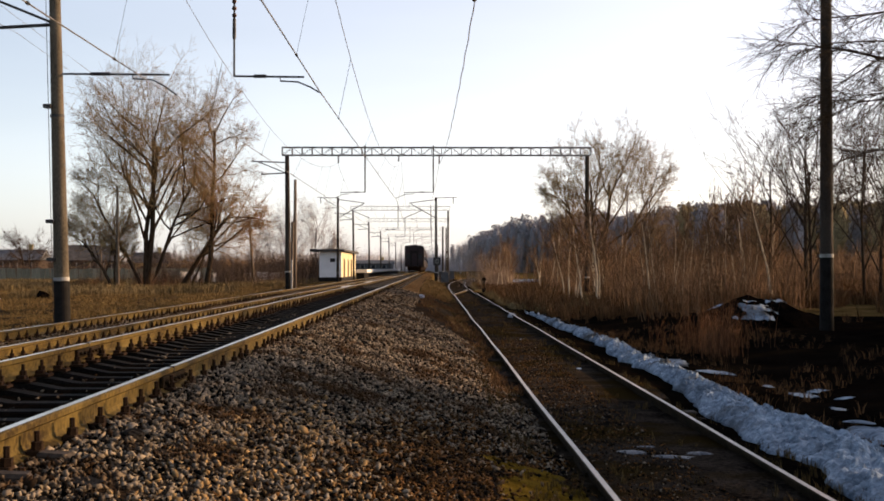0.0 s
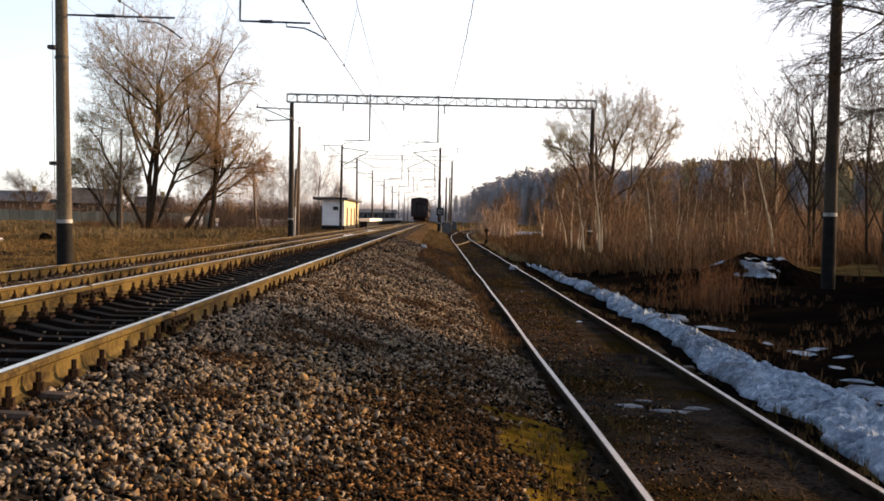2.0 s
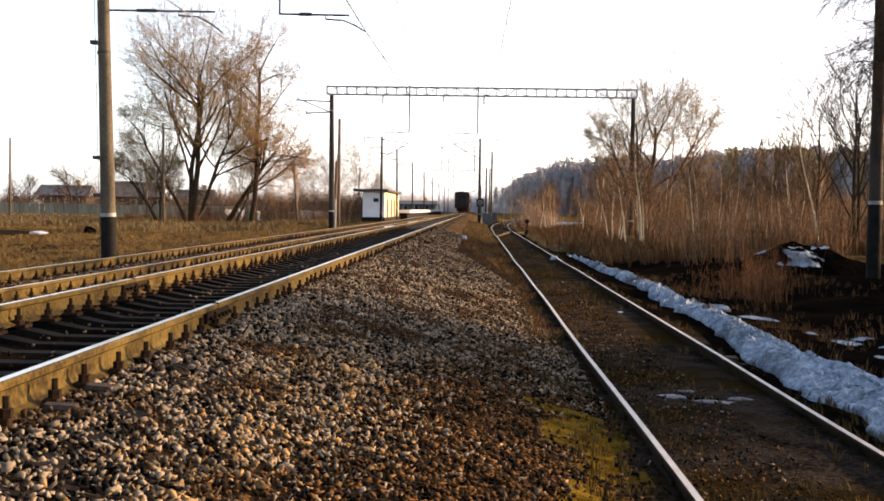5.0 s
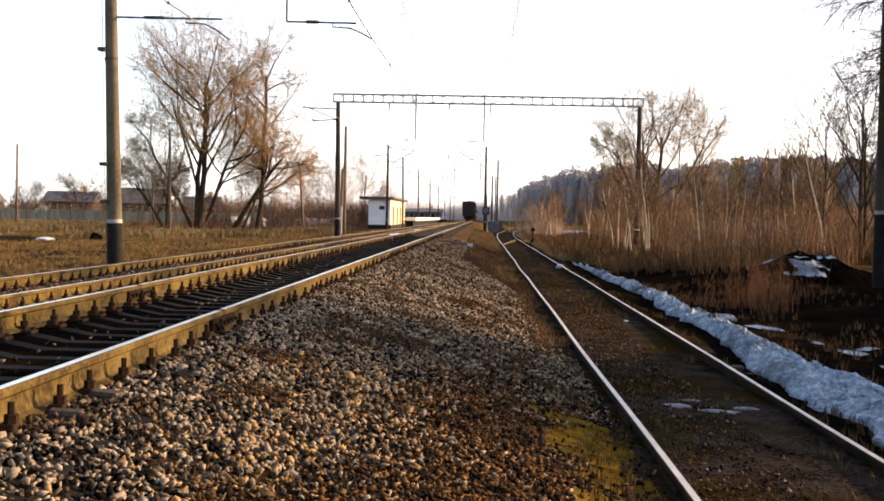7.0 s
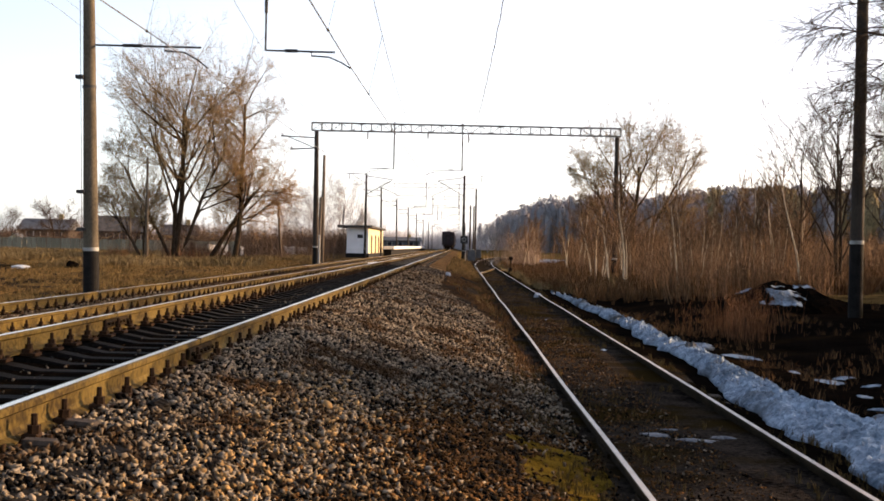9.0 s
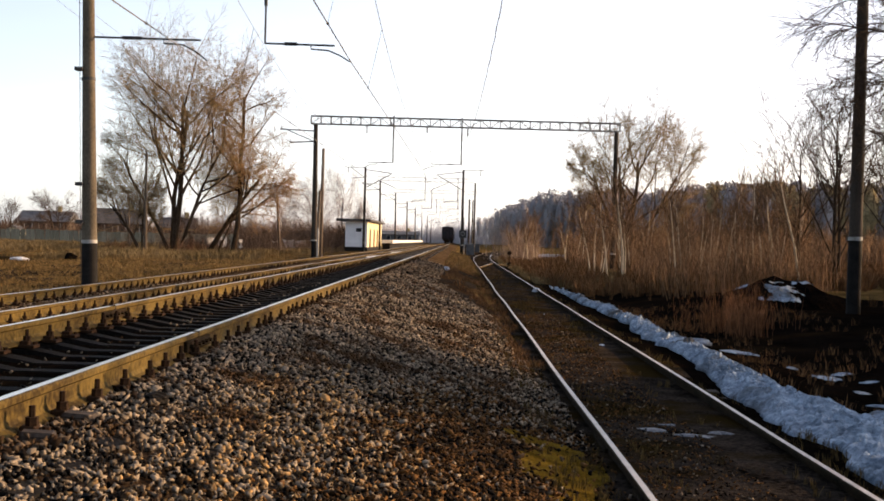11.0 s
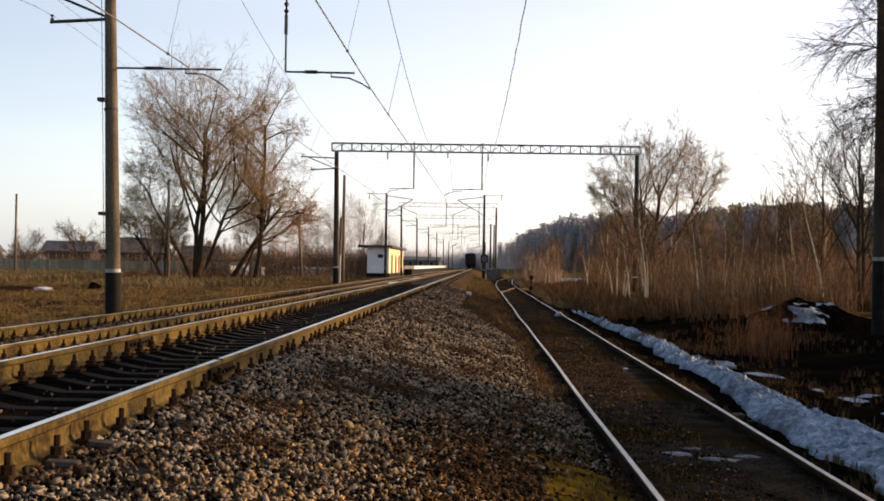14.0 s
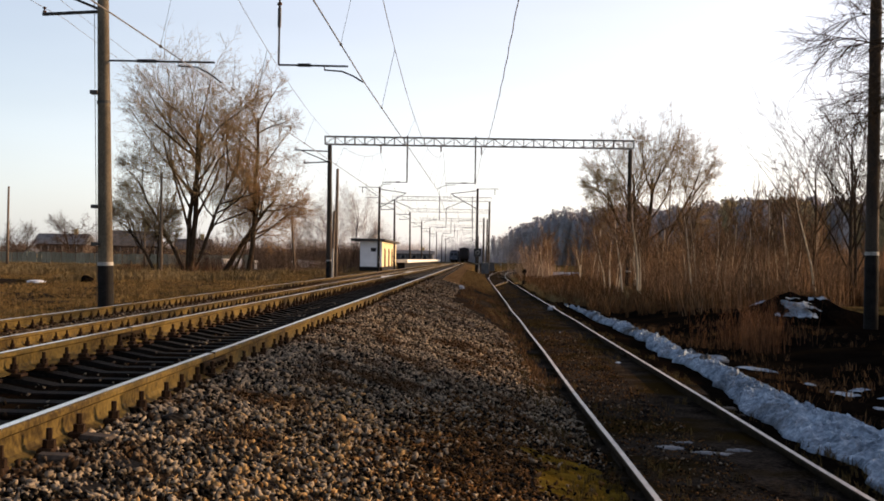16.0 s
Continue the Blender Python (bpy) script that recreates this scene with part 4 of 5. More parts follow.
# ---- bare trees ----
def limb(b, rnd, p, d, length, r, level, o):
    """One limb and, along it, the next order of branching. b: builds by level."""
    n = 5 if level == 0 else (4 if level < 3 else 2)
    fine = o.get("fine", 0.004)
    if level >= o["levels"]:
        b[1].spike(p, p + d.normalized() * length, max(r, fine))
        return
    pts, rad = [p.copy()], [r]
    q, way = p.copy(), d.normalized()
    for i in range(n):
        wander = Vector((rnd.gauss(0, 1), rnd.gauss(0, 1), rnd.gauss(0, 1))) * o["wander"] * (0.4 if level == 0 else 1.0)
        way = (way + wander + Vector((0, 0, o["lift"] * (level > 0) - o["droop"] * (level > 2)))).normalized()
        q = q + way * (length / n)
        if level and "crown" in o:
            cx, cz, rx, rz = o["crown"]
            if ((q.x - cx) / rx) ** 2 + (q.y / rx) ** 2 + ((q.z - cz) / rz) ** 2 > rnd.uniform(0.8, 1.15):
                n = i + 1
                pts.append(q.copy())
                rad.append(r * 0.3)
                break
        pts.append(q.copy())
        rad.append(r * (1 - (i + 1) / n * (0.55 if level < o["levels"] and (level or o.get("bark_levels") != 1) else 0.85)))
    b[0 if level < o.get("bark_levels", 2) else 1].tube(pts, [max(q, fine) for q in rad], 9 if level == 0 else (6 if level == 1 else 3), cap=level == 0)
    kids = o["kids"][level]
    for k in range(kids):
        t = o["bare"][level] + (1 - o["bare"][level]) * (k + rnd.random()) / kids
        i = min(n - 1, int(t * n))
        at = pts[i].lerp(pts[i + 1], t * n - i)
        axis = (pts[i + 1] - pts[i]).normalized()
        side = axis.cross(Vector((rnd.gauss(0, 1), rnd.gauss(0, 1), rnd.gauss(0, 1)))).normalized()
        a = radians(rnd.uniform(*o["spread"][level]))
        way = axis * math.cos(a) + side * math.sin(a)
        limb(b, rnd, at, way, length * rnd.uniform(*o["ratio"][level]) * (1.15 - 0.5 * t), rad[i] * o["thin"], level + 1, o)
    # the leader carries on
    if level > 0:
        limb(b, rnd, pts[-1], pts[-1] - pts[-2], length * 0.55, rad[-1], level + 1, o)


BROAD = dict(levels=5, fine=0.008, wander=0.12, lift=0.035, droop=0.02, kids=(8, 6, 5, 4, 3), bare=(0.2, 0.22, 0.15, 0.1, 0.1), spread=((22, 50), (25, 58), (25, 60), (25, 65), (25, 65)), ratio=((0.6, 0.92), (0.42, 0.68), (0.42, 0.65), (0.45, 0.75), (0.4, 0.7)), thin=0.52)
UPRIGHT = dict(BROAD, kids=(9, 5, 5, 4, 3), spread=((20, 42), (22, 50), (25, 55), (25, 60), (25, 60)), lift=0.06, ratio=((0.4, 0.7), (0.42, 0.68), (0.42, 0.65), (0.45, 0.75), (0.4, 0.7)))
DROOPY = dict(BROAD, levels=5, kids=(9, 8, 6, 4, 3), lift=0.0, droop=0.10, bare=(0.25, 0.3, 0.15, 0.1, 0.1), spread=((45, 80), (30, 65), (30, 65), (30, 70), (30, 70)), ratio=((0.5, 0.75), (0.35, 0.55), (0.4, 0.6), (0.4, 0.7), (0.4, 0.7)), thin=0.42)
SLIM = dict(levels=3, fine=0.008, wander=0.06, lift=0.10, droop=0.0, kids=(14, 5, 3), bare=(0.3, 0.15, 0.1), spread=((18, 40), (20, 45), (20, 50)), ratio=((0.22, 0.4), (0.35, 0.6), (0.4, 0.7)), thin=0.45)


def tree_meshes(seed, height, r, options, lean=(0, 0), bark=None, twig=None, stems=1, o_len=0.62):
    rnd = random.Random(seed)
    b = [Build(), Build()]
    for s in range(stems):
        tilt = Vector((lean[0] + (rnd.uniform(-0.25, 0.25) if stems > 1 else 0), lean[1] + (rnd.uniform(-0.2, 0.2) if stems > 1 else 0), 1))
        limb(b, rnd, Vector((s * 0.35 - 0.17 * (stems - 1), rnd.uniform(-0.2, 0.2), -0.3)), tilt, height * o_len * rnd.uniform(0.85, 1.0), r * rnd.uniform(0.75, 1), 0, options)
    top = max(v[2] for v in b[1].v)
    k = height / top
    for q in b:
        q.v = [(x * k, y * k, z * k) for x, y, z in q.v]
    return b[0].mesh("trunk", bark or M_BARK, smooth=True), b[1].mesh("crown", twig or M_TWIG, smooth=True)


def tree(meshes, x, y, label, category="tree", turn=0.0, scale=1.0, group="", name="bare_tree", sink=0.0):
    t = thing(name, label, category, pose(x, y, ground_z(x, y) - sink, 0, 0, turn), group)
    t.scale = (scale, scale, scale)
    part("trunk", meshes[0], None, t)
    part("crown", meshes[1], None, t)
    return t


DOME = dict(BROAD, wander=0.17, lift=0.03, droop=0.01, spread=((25, 62), (28, 62), (30, 68), (30, 75), (30, 75)), ratio=((0.9, 1.4), (0.5, 0.8), (0.45, 0.7), (0.45, 0.75), (0.4, 0.7)), kids=(8, 7, 6, 4, 4))


def fan_tree(seed, stems, options, height, bark=None, twig=None):
    """A tree of several stems that part near the ground; stems: (x of the foot, lean x, lean y, length, radius)."""
    r = random.Random(seed)
    b = [Build(), Build()]
    for x, lx, ly, length, rad in stems:
        limb(b, r, Vector((x, r.uniform(-0.15, 0.15), -0.3)), Vector((lx, ly, 1)), length, rad, 0, options)
    k = height / max(v[2] for v in b[1].v)
    for q in b:
        q.v = [(x, y, z * k) for x, y, z in q.v]
    return b[0].mesh("trunk", bark or M_BARK, smooth=True), b[1].mesh("crown", twig or M_TWIG, smooth=True)


FAN = dict(DOME, fine=0.0085, wander=0.15, lift=0.05, kids=(8, 6, 5, 4, 4), bare=(0.3, 0.2, 0.15, 0.1, 0.1), ratio=((0.55, 0.85), (0.5, 0.8), (0.45, 0.7), (0.45, 0.75), (0.45, 0.75)))
big = fan_tree(11, ((0.0, 0.22, 0.05, 13.0, 0.3), (-0.1, -0.13, -0.1, 12.5, 0.26), (-0.25, -0.42, 0.1, 9.5, 0.17), (0.15, 0.5, -0.15, 10.5, 0.2)), dict(FAN, kids=(8, 6, 5, 4, 3), crown=(1.7, 11.6, 7.3, 9.6)), 23.4)
tree(big, -25.7, 108, "tall bare broadleaf tree with several stems and reddish twigs", group="bare trees beside the track")
second = fan_tree(23, ((0.0, 0.45, 0.0, 9.0, 0.27), (0.9, 0.42, 0.1, 7.0, 0.12)), dict(FAN, crown=(3.3, 8.6, 4.3, 6.0), kids=(8, 6, 5, 4, 3)), 14.4, None, M_RUSTTWIG)
tree(second, -23.1, 110, "leaning bare broadleaf tree with fine reddish twigs", group="bare trees beside the track")
third = fan_tree(37, ((0.0, 0.09, 0.0, 14.5, 0.25),), dict(FAN, crown=(0.9, 11.2, 4.2, 7.6), kids=(11, 6, 5, 4, 3), ratio=((0.3, 0.5), (0.5, 0.8), (0.45, 0.7), (0.45, 0.75), (0.4, 0.7)), bare=(0.35, 0.22, 0.15, 0.1, 0.1)), 20.2)
tree(third, -20.6, 109, "tall slender bare tree beside the track", group="bare trees beside the track")
low = fan_tree(41, ((0.0, -0.45, 0.0, 5.5, 0.17), (0.2, -0.15, 0.1, 5.0, 0.12)), dict(FAN, kids=(7, 6, 5, 4, 3), crown=(-1.6, 4.6, 3.4, 4.0)), 8.6)
orchard = fan_tree(43, ((0.0, -0.2, 0.0, 5.0, 0.15), (0.2, 0.25, 0.1, 4.6, 0.12)), dict(FAN, kids=(7, 5, 4, 4), levels=4, fine=0.014, crown=(0.2, 4.8, 3.6, 3.6)), 8.6, None, M_SCRUB)
tree(low, -28.4, 107, "low bare tree leaning away from its taller neighbours", group="bare trees beside the track")
oak = fan_tree(57, ((0.0, 0.2, 0.0, 12.0, 0.34), (-0.1, -0.28, 0.1, 11.0, 0.24), (0.2, 0.6, -0.1, 12.0, 0.26), (0.1, -0.02, 0.2, 12.5, 0.24)), dict(FAN, fine=0.011, kids=(7, 5, 5, 4, 4), crown=(1.5, 11.0, 7.4, 8.8)), 21.4)
tree(oak, 19.9, 146, "broad bare tree rising out of the thicket", group="bare trees in the thicket")
hazy = [fan_tree(137 + i, ((0.0, 0.05, 0.0, 12.0, 0.26), (0.2, 0.25 * (-1) ** i, 0.1, 10.0, 0.18)), dict(FAN, fine=0.014, kids=(8, 6, 5, 4), levels=4, crown=(0.6, 11.0, 5.0, 8.4)), 19.5, M_HAZETWIG, M_HAZETWIG) for i in range(2)]
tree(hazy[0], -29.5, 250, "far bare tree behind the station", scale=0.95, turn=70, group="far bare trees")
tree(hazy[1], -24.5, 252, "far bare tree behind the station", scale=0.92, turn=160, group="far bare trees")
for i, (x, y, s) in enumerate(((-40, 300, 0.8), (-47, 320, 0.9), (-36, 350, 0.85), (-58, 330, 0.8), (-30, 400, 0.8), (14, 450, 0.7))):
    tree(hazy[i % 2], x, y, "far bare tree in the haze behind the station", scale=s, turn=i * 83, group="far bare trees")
tree(orchard, -56.6, 168, "small bare orchard tree behind the fence", scale=0.95, turn=40, group="orchard trees behind the fence")
tree(orchard, -65, 172, "small bare orchard tree behind the fence", scale=0.8, turn=140, group="orchard trees behind the fence")
tree(orchard, -72, 166, "small bare orchard tree behind the fence", scale=0.8, turn=220, group="orchard trees behind the fence")
tree(orchard, -40, 178, "small bare orchard tree behind the fence", scale=0.7, turn=10, group="orchard trees behind the fence")
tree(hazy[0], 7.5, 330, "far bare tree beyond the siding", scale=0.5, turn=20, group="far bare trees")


def overhanging_tree():
    """A tree at the edge of the wood whose long limbs reach and droop over the siding."""
    r = random.Random(67)
    b = [Build(), Build()]
    x0, y0, z0 = 14.9, 31.0, -0.9
    b[0].tube([(x0, y0, z0), (x0 - 0.1, y0, 2.4), (x0 + 0.1, y0 + 0.1, 6.5), (x0, y0 + 0.2, 11.2)], [0.24, 0.2, 0.15, 0.05], 10)
    twigs = dict(DROOPY, fine=0.0048, wander=0.16, droop=0.08, kids=(9, 8, 6, 6, 4), spread=((45, 80), (30, 65), (25, 55), (20, 55), (20, 55)), ratio=((0.5, 0.75), (0.35, 0.55), (0.5, 0.75), (0.45, 0.75), (0.4, 0.7)))
    for reach, rise, drop, z, away, rad in ((5.9, 2.1, 0.7, 5.4, 0.0, 0.075), (5.3, -1.2, 0.8, 7.3, -0.6, 0.06), (5.0, -1.0, 0.4, 6.2, 0.5, 0.055), (4.4, -0.6, 0.2, 4.6, -0.3, 0.045), (5.6, 0.5, 0.8, 7.6, 0.6, 0.06),
                                            (5.0, 0.4, 0.8, 8.6, -0.5, 0.05), (4.6, 0.3, 0.6, 5.6, 1.0, 0.045), (4.2, -0.3, 0.4, 3.6, 0.4, 0.04), (5.6, 0.9, 0.7, 6.6, 1.2, 0.05), (4.8, 0.4, 0.5, 9.4, 1.4, 0.05), (4.0, 0.3, 0.3, 10.0, 0.0, 0.04),
                                            (-4.0, 1.5, 0.4, 7.0, 0.5, 0.07), (-3.0, 1.2, 0.3, 9.0, -0.8, 0.05)):
        pts, n = [], 9
        for i in range(n):
            t = i / (n - 1)
            pts.append(Vector((x0 - reach * t, y0 + away * t + r.gauss(0, 0.07), z + rise * t - drop * t ** 3 + r.gauss(0, 0.05))))
        b[0].tube(pts, [rad * (1 - 0.85 * i / (n - 1)) for i in range(n)], 6, cap=False)
        for k in range(24):
            t = 0.3 + 0.7 * (k + r.random()) / 24
            i = min(n - 2, int(t * (n - 1)))
            p = pts[i].lerp(pts[i + 1], t * (n - 1) - i)
            way = (pts[i + 1] - pts[i]).normalized() + Vector((r.gauss(0, 0.35), r.gauss(0, 0.45), r.choice((0.5, -0.2, -0.6)) + r.gauss(0, 0.25)))
            limb(b, r, p, way, r.uniform(0.6, 1.25), 0.014, 3, twigs)
    t = thing("bare_tree", "bare tree with drooping twigs behind the gantry column", "tree", group="bare trees beside the siding")
    part("trunk", b[0], M_BARK, t, smooth=True)
    part("crown", b[1], M_BARK, t, smooth=True)


overhanging_tree()
slim = [tree_meshes(71 + i, 12.2, 0.115, dict(UPRIGHT, levels=4, kids=(10, 5, 4, 4)), (0.05 * (i - 1), 0), M_BARK, M_SCRUB) for i in range(3)]
for i, (x, y, s, k) in enumerate(((17.6, 63, 0.92, 0), (18.6, 60, 1.0, 1), (19.5, 62, 0.95, 2), (20.6, 57, 0.98, 0), (22.5, 60, 1.0, 2), (24.5, 62, 1.05, 1), (17.0, 44, 0.8, 0), (21.5, 52, 0.9, 2),
                                  # these stand out of view, added to dapple the sunlight
                                  (19, 38, 0.95, 1), (23, 41, 1.0, 0), (26, 46, 1.0, 2), (29, 50, 1.1, 1), (24, 34, 0.9, 2), (32, 58, 1.05, 0))):
    tree(slim[k], x, y, "thin upright bare tree standing in brown brush", turn=i * 67, scale=s, group="thin bare trees beside the siding")

# birches
def column_gap(x, y):
    """The open strip of ground in front of the far gantry's column."""
    return 58 < y < 88 and abs(x / y - RIGHT_LEG / 85.7) < 0.005


birch = [tree_meshes(91 + i, 6.4, 0.05, dict(SLIM, wander=0.16, bark_levels=1, thin=0.32), (0.06 * (i - 1.5), 0.03), M_BIRCH, M_BRUSH) for i in range(4)]
rnd = random.Random(14)
for i in range(64):
    y = rnd.uniform(52, 112)
    x = rnd.uniform(0.085, 0.29) * y + rnd.uniform(-0.5, 0.5)
    if column_gap(max(x, 8.0), y):
        continue
    tree(birch[i % 4], max(x, 8.0), y, "slender young birch with pale bark in the thicket", turn=rnd.uniform(0, 360), scale=rnd.uniform(0.65, 1.12), group="young birches in the thicket", name="birch_tree")
for i in range(9):
    tree(birch[i % 4], rnd.uniform(5.4, 7.8), rnd.uniform(112, 124), "slender young birch with pale bark beside the siding", turn=rnd.uniform(0, 360), scale=rnd.uniform(0.7, 0.95), group="young birches in the thicket", name="birch_tree")


# ---- brush, grass, woods ----
def brush_clump(seed, stems=16, h=3.0, spread=0.9, twigs=6, thick=1.0):
    r = random.Random(seed)
    b = Build()
    for _ in range(stems):
        p = Vector((r.gauss(0, spread * 0.5), r.gauss(0, spread * 0.5), -0.1))
        hh, way = h * r.uniform(0.45, 1.0), Vector((r.gauss(0, 0.13), r.gauss(0, 0.13), 1))
        mid = p + way * hh * 0.5
        end = p + way * hh + Vector((r.gauss(0, 0.12), r.gauss(0, 0.12), 0)) * hh
        b.tube([p, mid, end], [0.016 * thick, 0.010 * thick, 0.003 * thick], 3, cap=False)
        for _ in range(twigs):
            t = r.uniform(0.3, 0.95)
            q = p.lerp(end, t)
            e = q + Vector((r.gauss(0, 0.22), r.gauss(0, 0.22), r.uniform(0.15, 0.5))) * hh * 0.28
            b.spike(q, e, 0.007 * thick)
    return b


def grass_tuft(seed, blades=9, h=0.4, w=0.012, lean=0.5):
    r = random.Random(seed)
    b = Build()
    for _ in range(blades):
        a, k = r.uniform(0, 6.28), len(b.v)
        x, y = r.gauss(0, 0.06), r.gauss(0, 0.06)
        dx, dy, hh = math.cos(a), math.sin(a), h * r.uniform(0.5, 1.1)
        l = lean * r.uniform(0.2, 1.2) * hh
        b.v += [(x - dy * w, y + dx * w, -0.03), (x + dy * w, y - dx * w, -0.03), (x + dx * l * 0.4 + dy * w * 0.8, y + dy * l * 0.4 - dx * w * 0.8, hh * 0.6), (x + dx * l * 0.4 - dy * w * 0.8, y + dy * l * 0.4 + dx * w * 0.8, hh * 0.6), (x + dx * l, y + dy * l, hh)]
        b.face((k, k + 1, k + 2, k + 3))
        b.face((k + 3, k + 2, k + 4))
    return b


def field(rnd, count, spot, kinds, lo, hi):
    out = []
    while len(out) < count:
        x, y = spot()
        if x is None:
            continue
        out.append((rnd.randrange(kinds), x, y, ground_z(x, y), rnd.uniform(0, 6.28), rnd.uniform(lo, hi), rnd.uniform(-0.1, 0.1), rnd.uniform(-0.1, 0.1)))
    return out


rnd = random.Random(21)
tufts = [grass_tuft(i) for i in range(6)]
coarse = [grass_tuft(10 + i, 9, 0.45, 0.017, 0.8) for i in range(5)]


def meadow_spot():
    y = 22 + 118 * rnd.random() ** 1.2
    x = -rnd.uniform(11.2, 11.5 + 0.33 * y + 6)
    return (x, y) if noise.noise((x * 0.3, y * 0.14, 6)) + rnd.random() * 0.22 > 0.14 else (None, None)


scatter("dry_grass", coarse, field(rnd, 25000, meadow_spot, 5, 0.1, 0.5), (M_GOLD,), "tussocks of dry yellow grass in the meadow")


scatter("dry_grass", coarse, field(rnd, 9000, lambda: (-rnd.uniform(10.2, 21), 20 + 55 * rnd.random() ** 1.3), 5, 0.1, 0.34), (M_GOLD,), "short dry yellow grass along the second track")


def tall_grass_spot():
    y = rnd.uniform(70, 148)
    x = -rnd.uniform(14, 11.5 + 0.33 * y + 6)
    return (x, y) if noise.noise((x * 0.12, y * 0.09, 46)) > -0.2 + 0.4 * smooth(120, 70, y) and not (-19 > x > -29 and y > 100) else (None, None)


scatter("tall_grass", coarse, field(rnd, 11000, tall_grass_spot, 5, 0.4, 1.5), (M_HAY,), "tall stands of dry yellow grass before the fence")


def verge_spot():
    y = 17 + 103 * rnd.random() ** 1.5
    x = rnd.uniform(-1.0, 1.25)
    return (x, y) if x > 0.85 - 1.5 * smooth(17, 55, y) and noise.noise((x, y * 0.3, 2)) > -0.15 else (None, None)


scatter("verge_grass", tufts, field(rnd, 2600, verge_spot, 6, 0.12, 0.42), (M_WEED,), "thin dry reddish grass on the bank between the tracks")


scatter("verge_grass", tufts, field(rnd, 900, lambda: (rnd.uniform(-0.7, 1.15), rnd.uniform(60, 132)), 6, 0.25, 0.75), (M_GOLD,), "tufts of yellow grass on the bank beside the points")


def siding_spot():
    y = 6 + 70 * rnd.random() ** 1.4
    x = rnd.choice((rnd.uniform(0.7, 1.2), rnd.uniform(1.4, 2.75), rnd.uniform(2.95, 3.4)))
    return (x, y) if noise.noise((x * 0.9, y * 0.5, 12)) > 0.02 else (None, None)


scatter("siding_grass", tufts, field(rnd, 2000, siding_spot, 6, 0.1, 0.28), (M_STRAW,), "short dead grass along the siding")


def weed_spot():
    y = rnd.uniform(24, 120)
    x = rnd.uniform(3.9, 0.30 * y + 8)
    if noise.noise((x * 0.3, y * 0.2, 16)) < -0.12 or (math.hypot(x - 10, y - 37) < 2.6) or (x < 4.9 and y < 54 or y < 50 + 16 * noise.noise((x * 0.35, 1, 40)) + rnd.uniform(-4, 4) and x < 11):
        return None, None
    if y < 46 and x > 9.5 and rnd.random() < 0.96 or column_gap(x, y):
        return None, None
    return x, y


def bare_soil_spot():
    y = rnd.uniform(9, 40)
    x = rnd.uniform(4.6, 9.5)
    return (x, y) if noise.noise((x * 0.6, y * 0.4, 31)) > -0.1 else (None, None)


scatter("dead_stalks", [grass_tuft(30 + i, 7, 0.22, 0.006, 0.9) for i in range(5)], field(rnd, 600, bare_soil_spot, 5, 0.4, 1.0), (M_WEED,), "broken dead stalks and leaves on dark soil")
weeds = [grass_tuft(40 + i, 14, 0.7, 0.011, 0.7) for i in range(5)]
scatter("brown_weeds", weeds, field(rnd, 8800, weed_spot, 5, 0.45, 1.25), (M_WEED,), "tangled reddish brown dead weeds")
# paler grass, added in place of the sunlight on these weeds
scatter("brown_weeds", tufts, field(rnd, 2600, lambda: (rnd.uniform(3.5, 9.5), rnd.uniform(54, 112)), 6, 0.4, 1.1), (M_HAY,), "grass paled for sunlight between the siding and the thicket")
clumps = [brush_clump(60 + i) for i in range(6)]
far_clumps = [brush_clump(160 + i, 12, 3.0, 1.1, 7, 1.8) for i in range(6)]


def thicket_spot():
    y = rnd.uniform(44, 128)
    x = rnd.uniform(0.082, 0.27) * y + 1.5
    return (x, y) if x > 8.5 and not column_gap(x, y) and noise.noise((x * 0.12, y * 0.1, 26)) > -0.3 else (None, None)


scatter("thicket", far_clumps, [(rnd.randrange(6), rnd.uniform(0.09, 0.40) * y, y, -0.6, rnd.uniform(0, 6.28), rnd.uniform(0.9, 1.9), 0, 0) for y in (rnd.uniform(128, 200) for _ in range(420))], (M_BRUSH,), "dense thicket of bare brown saplings farther back")
scatter("thicket", clumps, field(rnd, 440, thicket_spot, 6, 0.35, 1.15), (M_BRUSH,), "dense thicket of bare brown saplings")


def unseen_thicket_spot():
    y = rnd.uniform(16, 62)
    return (rnd.uniform(13.0, 19), y) if y < 34 else (rnd.uniform(0.39 * y, 30), y)


# unseen saplings right of the view, added to cast a shade band
scatter("thicket", clumps, [(rnd.randrange(6), rnd.uniform(13.6, 18), rnd.uniform(16.2, 19.6), -0.75, rnd.uniform(0, 6.28), rnd.uniform(1.9, 2.6), 0, 0) for _ in range(70)], (M_BRUSH,), "tall unseen thicket that shades a band of ballast")
# unseen and kept low, so that sun still reaches the near ballast
scatter("thicket", clumps, field(rnd, 330, lambda: (rnd.uniform(13.0, 19), rnd.uniform(2, 16)), 6, 0.6, 0.9), (M_BRUSH,), "low unseen thicket that shades the siding")
# out of view as well, added to shade the siding and the snow
scatter("thicket", clumps, field(rnd, 720, unseen_thicket_spot, 6, 0.75, 1.15), (M_BRUSH,), "dense thicket of bare brown saplings")


def left_brush_spot():
    y = rnd.uniform(150, 300)
    x = -rnd.uniform(0.09, 0.40) * y
    return (x, y) if y > 194 or x > -38 else (None, None)


